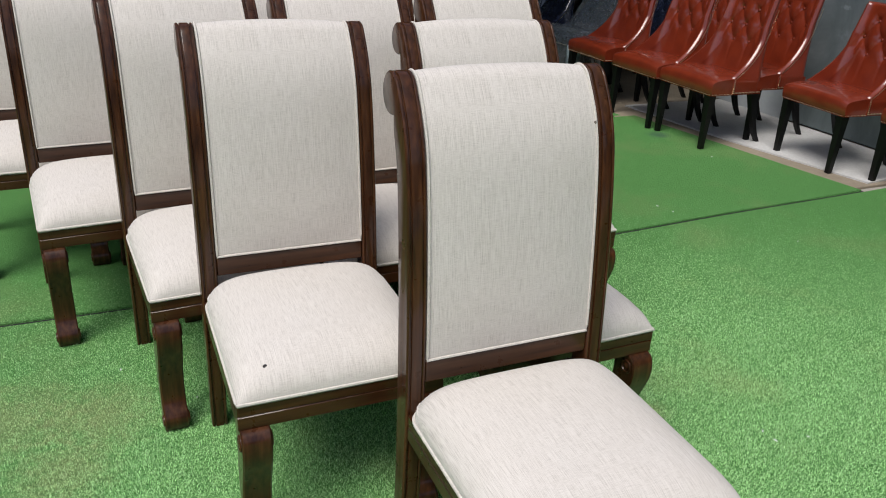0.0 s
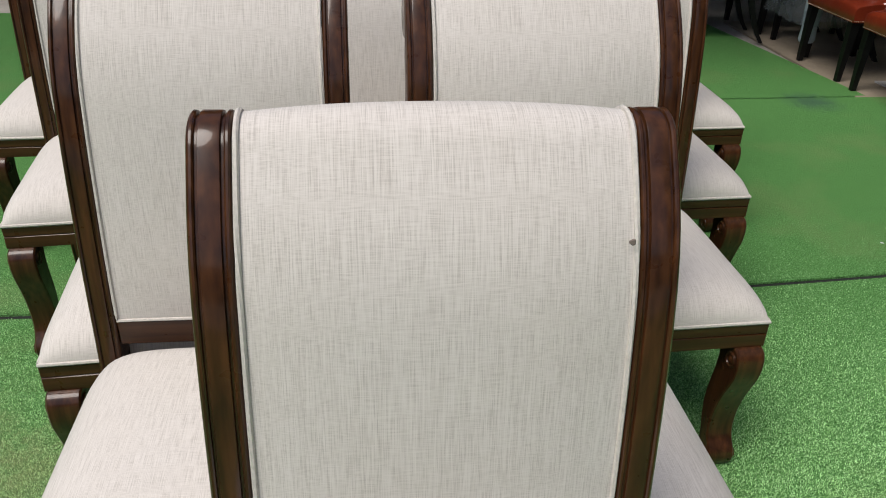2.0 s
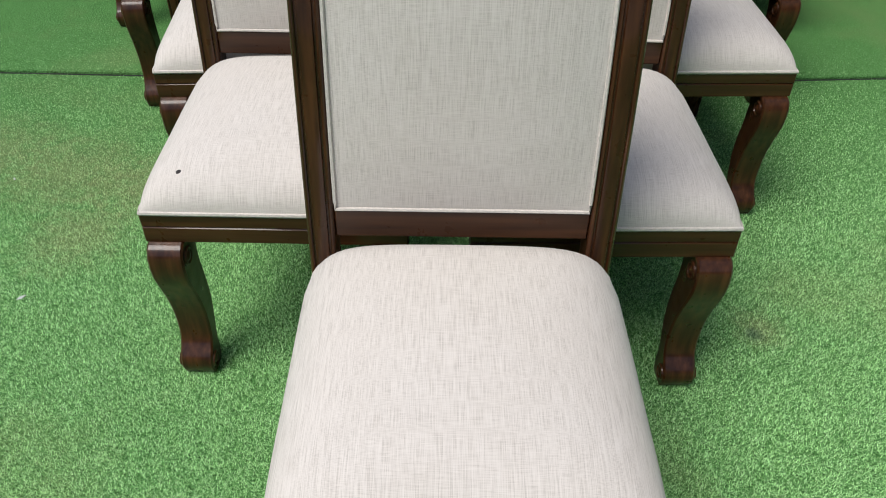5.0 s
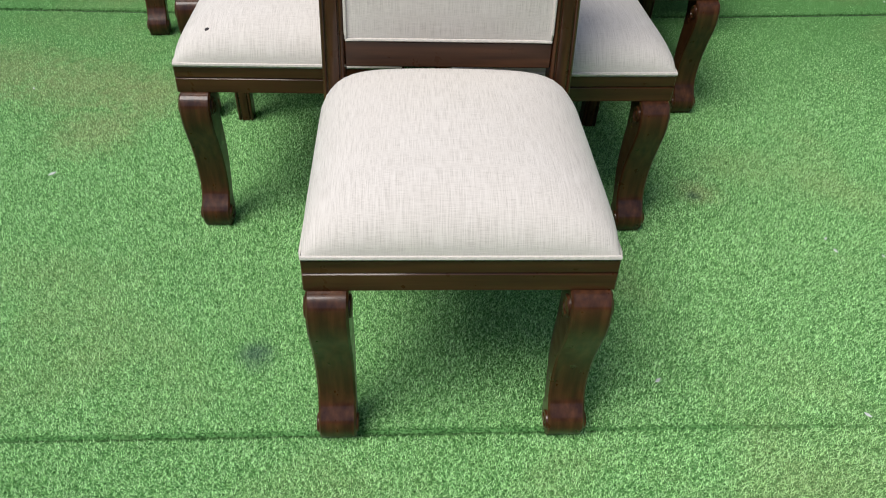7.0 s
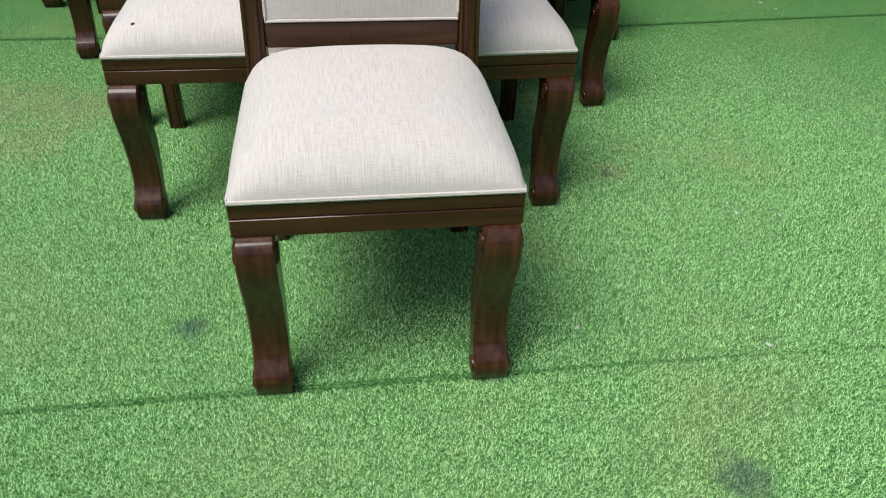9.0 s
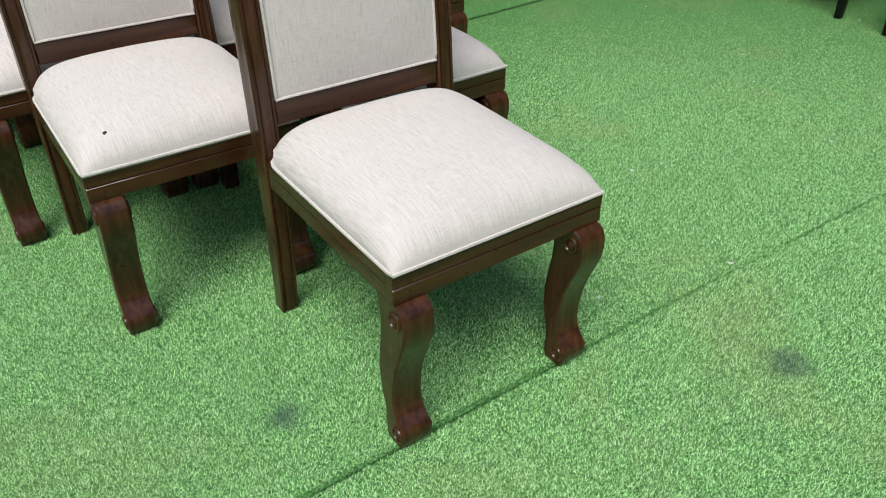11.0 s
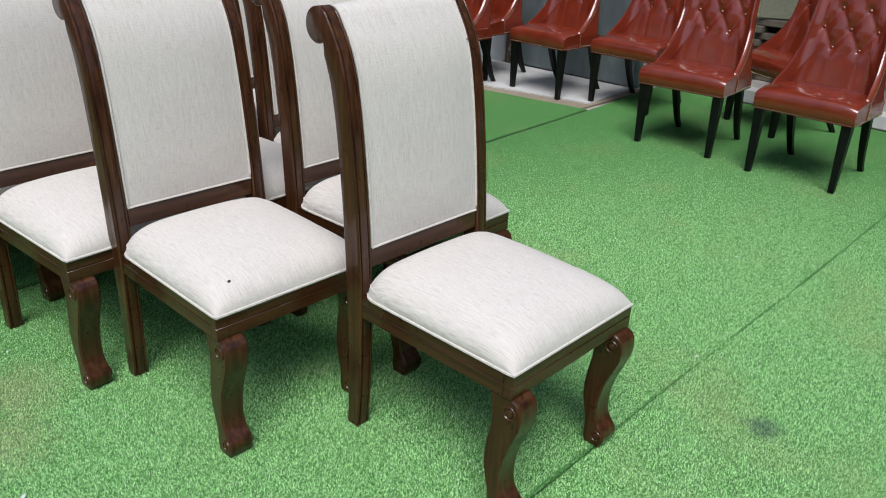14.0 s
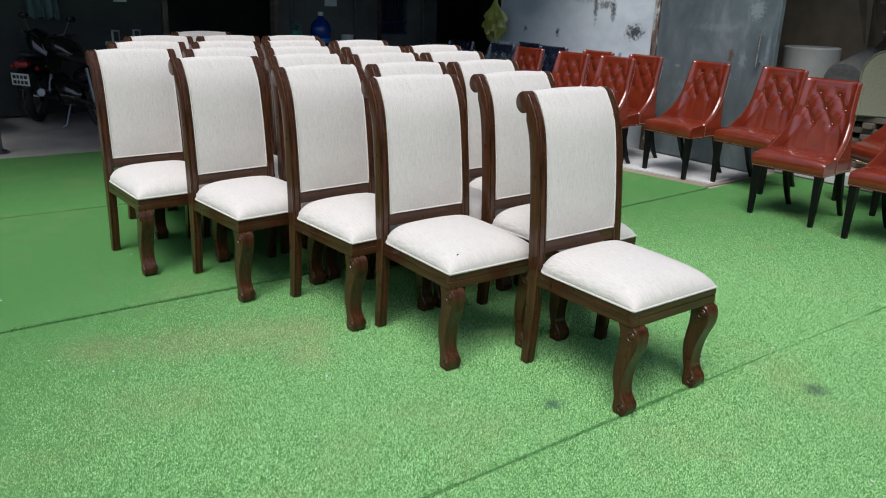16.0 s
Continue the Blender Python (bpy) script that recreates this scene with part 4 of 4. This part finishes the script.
def wheel(bike, y, r=0.28):
    side = pose(0, y, r + 0.01, 0, 90, 0)
    w = part("wheel", lathe([(0.04, -0.05), (0.055, -0.045), (0.055, 0.045), (0.04, 0.05)], 16, side), dull_metal, bike)
    ring = [side @ Vector(((r - 0.04) * math.cos(a), (r - 0.04) * math.sin(a), 0)) for a in np.linspace(0, math.tau, 41)[:-1]]
    part("tyre", tube(ring, 0.044, 10, True), rubber, w)
    ring = [side @ Vector(((r - 0.085) * math.cos(a), (r - 0.085) * math.sin(a), 0)) for a in np.linspace(0, math.tau, 33)[:-1]]
    part("rim", tube(ring, 0.013, 8, True), dull_metal, w)
    spokes = [tube([side @ Vector((0.04 * math.cos(a + 0.3 * s), 0.04 * math.sin(a + 0.3 * s), 0.04 * s)), side @ Vector(((r - 0.09) * math.cos(a), (r - 0.09) * math.sin(a), 0))], 0.003, 4) for a in np.linspace(0, math.tau, 19)[:-1] for s in (-1, 1)]
    part("spokes", join(*spokes), dull_metal, w)


def hull(stations, mat_unused=None, sides=14):
    """Stations of (y, z, half width, half height)."""
    return loft([[(w * math.cos(a) * abs(math.cos(a)) ** -0.2 if abs(math.cos(a)) > 1e-3 else 0.0, y, z + h * math.sin(a)) for a in np.linspace(0, math.tau, sides + 1)[:-1]] for y, z, w, h in stations])


def build_bike(label):
    """A small commuter motorbike that heads along +y, its rear wheel at the origin."""
    bike = thing("motorbike", label, "motorbike", "motorbikes parked in the shed")
    wheel(bike, 0.0)
    wheel(bike, 1.24)
    part("seat", hull([(-0.28, 0.80, 0.06, 0.02), (-0.24, 0.80, 0.11, 0.04), (0.0, 0.78, 0.13, 0.045), (0.25, 0.76, 0.14, 0.05), (0.48, 0.78, 0.11, 0.045), (0.56, 0.82, 0.07, 0.02)]), seat_vinyl, bike)
    part("tail_cowl", hull([(-0.38, 0.74, 0.04, 0.02), (-0.3, 0.72, 0.09, 0.05), (0.0, 0.66, 0.12, 0.08), (0.3, 0.60, 0.11, 0.10), (0.45, 0.58, 0.06, 0.05)]), gloss_black, bike)
    part("tank", hull([(0.42, 0.80, 0.08, 0.05), (0.52, 0.84, 0.14, 0.11), (0.72, 0.88, 0.16, 0.13), (0.88, 0.90, 0.12, 0.10), (0.98, 0.92, 0.05, 0.05)]), gloss_black, bike)
    part("engine", hull([(0.32, 0.36, 0.06, 0.06), (0.40, 0.36, 0.13, 0.13), (0.62, 0.38, 0.14, 0.15), (0.78, 0.42, 0.11, 0.12), (0.86, 0.46, 0.05, 0.06)], sides=10), gloss_black, bike)
    part("fairing", hull([(0.84, 0.72, 0.10, 0.16), (0.98, 0.80, 0.16, 0.20), (1.10, 0.92, 0.15, 0.15), (1.20, 0.95, 0.10, 0.09), (1.24, 0.95, 0.03, 0.03)]), gloss_black, bike)
    part("headlight", lathe([(0.0, 0), (0.075, 0.0), (0.08, 0.02), (0.05, 0.045), (0, 0.05)], 16, pose(0, 1.20, 0.95, -90, 0, 0)), headlamp, bike)
    for s in (-1, 1):
        part("fork", tube([(s * 0.08, 1.24, 0.29), (s * 0.085, 1.05, 0.90)], 0.02, 8), dull_metal, bike)
        part("shock", tube([(s * 0.12, 0.02, 0.32), (s * 0.12, 0.14, 0.68)], 0.022, 8), dull_metal, bike)
        part("swingarm", tube([(s * 0.10, 0.0, 0.29), (s * 0.09, 0.45, 0.34)], 0.018, 6), dull_metal, bike)
        part("grip", tube([(s * 0.22, 0.93, 1.02), (s * 0.34, 0.89, 1.02)], 0.017, 8), rubber, bike)
        mirror = part("mirror", hull([(0.90, 1.20, 0.03, 0.02), (0.905, 1.20, 0.055, 0.035), (0.925, 1.20, 0.055, 0.035), (0.935, 1.20, 0.02, 0.015)]), gloss_black, bike)
        mirror.matrix_basis = pose(s * 0.30, 0, 0)
        part("mirror_arm", tube([(s * 0.22, 0.94, 1.03), (s * 0.28, 0.93, 1.17)], 0.006, 6), dull_metal, bike)
        part("indicator", ball((s * 0.13, -0.30, 0.66), 0.028, 5, 10), tail_red, bike)
        part("footrest", tube([(s * 0.12, 0.42, 0.28), (s * 0.24, 0.42, 0.28)], 0.014, 8), rubber, bike)
    part("handlebar", tube([(-0.34, 0.89, 1.02), (-0.2, 0.94, 1.02), (-0.06, 1.0, 0.97), (0.06, 1.0, 0.97), (0.2, 0.94, 1.02), (0.34, 0.89, 1.02)], 0.012, 8), dull_metal, bike)
    part("exhaust", tube([(0.13, 0.62, 0.26), (0.15, 0.35, 0.24), (0.16, 0.1, 0.30), (0.17, -0.32, 0.40)], 0.03, 10, radii=[0.018, 0.02, 0.04, 0.045]), dull_metal, bike)
    part("front_fender", hull([(0.98, 0.52, 0.03, 0.01), (1.06, 0.60, 0.07, 0.012), (1.24, 0.635, 0.075, 0.014), (1.42, 0.58, 0.06, 0.012), (1.5, 0.5, 0.02, 0.008)]), gloss_black, bike)
    fender = part("rear_fender", hull([(-0.40, 0.44, 0.05, 0.02), (-0.36, 0.56, 0.07, 0.03), (-0.24, 0.66, 0.08, 0.04), (0.0, 0.68, 0.07, 0.03)]), gloss_black, bike)
    part("tail_light", hull([(-0.42, 0.70, 0.03, 0.02), (-0.40, 0.70, 0.075, 0.04), (-0.32, 0.71, 0.08, 0.045), (-0.30, 0.71, 0.03, 0.02)]), tail_red, bike)
    plate = part("number_plate", moved(box(-0.095, 0.095, -0.002, 0.002, -0.07, 0.07, 0.001), pose(0, -0.43, 0.54, 14, 0, 0)), plate_white, bike, "white plate with two lines of black marks")
    for z in (0.030, -0.032):
        for x0, x1 in ((-0.078, -0.045), (-0.036, -0.010), (0.002, 0.030), (0.040, 0.074)):
            part("bar", moved(box(x0, x1, -0.0045, -0.0025, z - 0.020, z + 0.020, 0.0005), pose(0, -0.43, 0.54, 14, 0, 0)), plate_black, plate)
    part("kickstand", tube([(-0.10, 0.45, 0.27), (-0.20, 0.40, 0.03), (-0.23, 0.42, 0.008)], 0.011, 6), dull_metal, bike)
    return bike


bike = build_bike("black motorbike parked with its white plate to the yard")
bike.matrix_basis = pose(-0.62, 8.5, -0.012, 0, 4, -32)
second = copy_thing(bike, pose(-0.10, 7.55, -0.012, 0, 5, 26))
tagged(second, "glossy black motorbike leaning on its kickstand in the shed")
third = copy_thing(bike, pose(-1.7, 8.0, -0.012, 0, 4, 10))
tagged(third, "dark motorbike parked against the shed wall")
worn_plastic = mat_plain("worn_grey_plastic", (0.26, 0.27, 0.27), 0.5, 0, 0.2, 14)
stool = thing("step_stool", "pale grey plastic step stool standing in the shed", "stool")
part("top", box(-0.16, 0.16, -0.12, 0.12, 0.86, 0.90, 0.01), worn_plastic, stool)
part("step", box(-0.15, 0.15, -0.20, -0.02, 0.44, 0.47, 0.008), worn_plastic, stool)
for sx in (-1, 1):
    part("leg", tube([(sx * 0.17, -0.24, 0.0), (sx * 0.14, -0.08, 0.87)], 0.018, 8), worn_plastic, stool)
    part("leg", tube([(sx * 0.17, 0.22, 0.0), (sx * 0.14, 0.08, 0.87)], 0.018, 8), worn_plastic, stool)
    part("grip", tube([(sx * 0.13, -0.04, 0.88), (sx * 0.13, -0.04, 1.0), (sx * 0.13, 0.04, 1.0), (sx * 0.13, 0.04, 0.88)], 0.012, 8), worn_plastic, stool)
stool.matrix_basis = pose(0.10, 7.1, -0.012, 0, 0, 30) @ Matrix.Scale(1.12, 4)
pole = thing("metal_post", "slim galvanised post standing on the concrete", "post")
part("shaft", box(-1.30, -1.24, 6.75, 6.81, -0.012, 0.75, 0.006), dull_metal, pole)
part("foot", box(-1.34, -1.20, 6.71, 6.85, -0.015, 0.0, 0.004), dull_metal, pole)


# ---- things on the shed walls ----
teal_cloth = mat_plain("faded_teal_cloth", (0.10, 0.15, 0.15), 0.9, 0, 0.3, 6, 0.3)
for x0, x1, z0, z1 in ((-1.75, -1.15, 0.75, 1.9), (-0.55, -0.2, 1.15, 2.1)):
    rows = []
    for i in range(21):
        x = x0 + (x1 - x0) * i / 20
        fold = 0.035 * math.sin(i * 1.15) + 0.02 * math.sin(i * 2.7)
        rows.append([(x + 0.01 * math.sin(j), 8.93 + fold * (0.3 + 0.7 * j / 8), z1 - (z1 - z0) * j / 8 + 0.02 * math.sin(i * 0.9)) for j in range(9)])
    cloth = thing("hanging_cloth", "faded teal cloth hanging on the shed wall", "cloth", "cloths on the shed wall")
    part("cloth", loft(rows, False, False), teal_cloth, cloth)
    part("nail", tube([((x0 + x1) / 2, 9.0, z1 - 0.01), ((x0 + x1) / 2, 8.88, z1)], 0.006, 6), dull_metal, cloth)
for x, z, w, h in ((1.9 - 1.35, 1.42, 0.16, 0.12), (3.55, 1.5, 0.2, 0.28), (3.0, 1.75, 0.3, 0.2)):
    notice = thing("paper_notice", "small pale paper notice pinned to the shed wall", "paper", "paper notices in the shed")
    part("sheet", box(x - w / 2, x + w / 2, 8.994, 8.998, z - h / 2, z + h / 2, 0.0005), white_plastic, notice)
shelf = thing("wall_shelf", "dark steel shelf with boxes on the shed wall", "shelf")
part("board", box(-3.2, 0.9, 8.7, 8.99, 1.62, 1.65, 0.004), dark_wood, shelf)
for x in (-3.0, -1.9, -0.8, 0.3):
    part("bracket", tube([(x, 8.99, 1.4), (x, 8.75, 1.62)], 0.012, 6), rust, shelf)
for i in range(9):
    x, w, h = -2.9 + i * 0.4 + random.uniform(-0.04, 0.04), random.uniform(0.2, 0.33), random.uniform(0.14, 0.34)
    carton = thing("carton", "dusty brown cardboard carton on the shed shelf", "box", "cartons on the shelf")
    part("body", box(x - w / 2, x + w / 2, 8.72, 8.72 + 0.22, 1.651, 1.651 + h, 0.004), kraft if i % 3 else dark_wood, carton)
    part("tape", box(x - 0.02, x + 0.02, 8.7185, 8.7195, 1.655, 1.648 + h, 0.0004), raw_wood, carton)
for x in (2.9, 3.95, 5.2):
    pipe = thing("wall_pipe", "grey plastic pipe running up the shed wall", "pipe", "pipes on the shed wall")
    part("tube", tube([(x, 8.96, 0.0), (x, 8.96, 3.38)], 0.022, 8), grey_roll, pipe)
    part("clip", box(x - 0.03, x + 0.03, 8.93, 8.999, 1.5, 1.53), rust, pipe)
cable = thing("cable", "black cable drooping along the shed wall", "cable")
part("lead", tube([(2.75 + 0.17 * i, 8.97, 2.0 - 0.35 * math.sin(math.pi * i / 10)) for i in range(11)], 0.008, 6), rubber, cable)


# ---- turf blades ----
def blades(name, x0, x1, y0, y1, count, long, wide, seed, lean_range):
    rng = np.random.default_rng(seed)
    x, y = rng.uniform(x0, x1, count), rng.uniform(y0, y1, count)
    ok = np.ones(count, bool)
    for k in range(-2, 3):
        if k == 0:
            s = 0.012 + 0.004 * np.sin(2.2 * x)
        elif k == 1:
            s = 2.148 + 0.06 * np.maximum(0, x - 0.8) + 0.005 * np.sin(3 * x)
        elif k == 2:
            s = 4.24 + 0.025 * np.maximum(0, x - 0.5) + 0.006 * np.sin(2.5 * x)
        else:
            s = 0.012 + 2.12 * k + 0 * x
        wide_gap = (0.0055 - 0.0045 * np.clip((x - 0.1) / 1.0, 0, 1) if k < 1 else 0.017 + 0 * x) + 0.004 * np.abs(np.sin(5 * x) * np.sin(1.7 * x + 1))
        ok &= np.abs(y - s) > wide_gap + 0.004 * rng.random(count)
    end = np.where(y < 2.36, 4.98, 3.86 - 0.21 * (y - 2.36) + 0.02 * np.sin(9 * y))
    ok &= (x < end - 0.01) & (y < 6.36 - 0.03 * x)
    away = np.hypot((x - 0.2) / 2.6, (y - 0.05) / 1.75)
    chance = np.clip((1.8 - away) / 1.3, 0, 1)
    chance = chance * chance * (3 - 2 * chance)
    ok &= rng.random(count) < chance
    x, y, chance = x[ok], y[ok], chance[ok]
    n = len(x)
    # blades stand in tufts that share a lean and a height
    cell = rng.random((3, 9973))
    row = np.floor(x / 0.0062 + 0.6 * np.sin(y * 310)).astype(np.int64)
    col = np.floor(y / 0.0062 + 0.6 * np.sin(x * 290)).astype(np.int64)
    tuft = ((row * 73856093) ^ (col * 19349663)) >> 3
    tuft = ((tuft ^ (tuft >> 11)) * 2654435761 >> 7) % 9973
    turn = 2 * np.pi * (0.35 * cell[0][tuft] + rng.random(n))
    low, top = lean_range
    lean = np.clip(low + (top - low) * (0.25 * cell[1][tuft] + 0.75 * rng.random(n)), 0, 1.5)
    size = long * rng.uniform(0.75, 1.15, n) * (0.82 + 0.36 * cell[2][tuft]) * (0.4 + 0.6 * chance)
    w = wide * rng.uniform(0.7, 1.3, n)
    dx, dy = np.cos(turn), np.sin(turn)
    co = np.empty((n, 3, 3), np.float32)
    for i, s in enumerate((-0.5, 0.5)):
        co[:, i, 0], co[:, i, 1], co[:, i, 2] = x - dy * w * s, y + dx * w * s, -0.001
    co[:, 2, 0], co[:, 2, 1] = x + dx * size * np.sin(lean), y + dy * size * np.sin(lean)
    co[:, 2, 2] = size * np.cos(lean)
    me = bpy.data.meshes.new(name)
    me.vertices.add(3 * n)
    me.loops.add(3 * n)
    me.polygons.add(n)
    me.vertices.foreach_set("co", co.ravel())
    me.loops.foreach_set("vertex_index", np.arange(3 * n, dtype=np.int32))
    me.polygons.foreach_set("loop_start", np.arange(0, 3 * n, 3, dtype=np.int32))
    me.update(calc_edges=True)
    me.materials.append(blade_mat)
    ob = new(name, me)
    ob.parent = lawn
    return tagged(ob, "short green plastic turf blades", kind="stuff")


blades("turf_blades", -4.4, 4.6, -2.4, 3.3, 6600000, 0.0095, 0.0016, 5, (0.5, 1.4))


# ---- lint on the turf ----
rng = np.random.default_rng(11)
lint = []
for i in range(46):
    x, y = (-0.818, 0.921) if i == 0 else (rng.uniform(-2.2, 3.4), rng.uniform(-1.0, 3.4))
    s = rng.uniform(0.003, 0.006) if i else 0.008
    a = rng.uniform(0, 6.28)
    pts = [(x + s * math.cos(a + t) * m, y + s * math.sin(a + t) * m, 0.012) for t, m in ((0, 1.6), (1.5, 0.6), (3.1, 1.4), (4.6, 0.7))]
    lint.append(loft([pts, [(p, q, 0.0145) for p, q, _ in pts]]))
tagged(part("lint", join(*lint), white_plastic, lawn, "scattered white lint flecks"), kind="stuff")
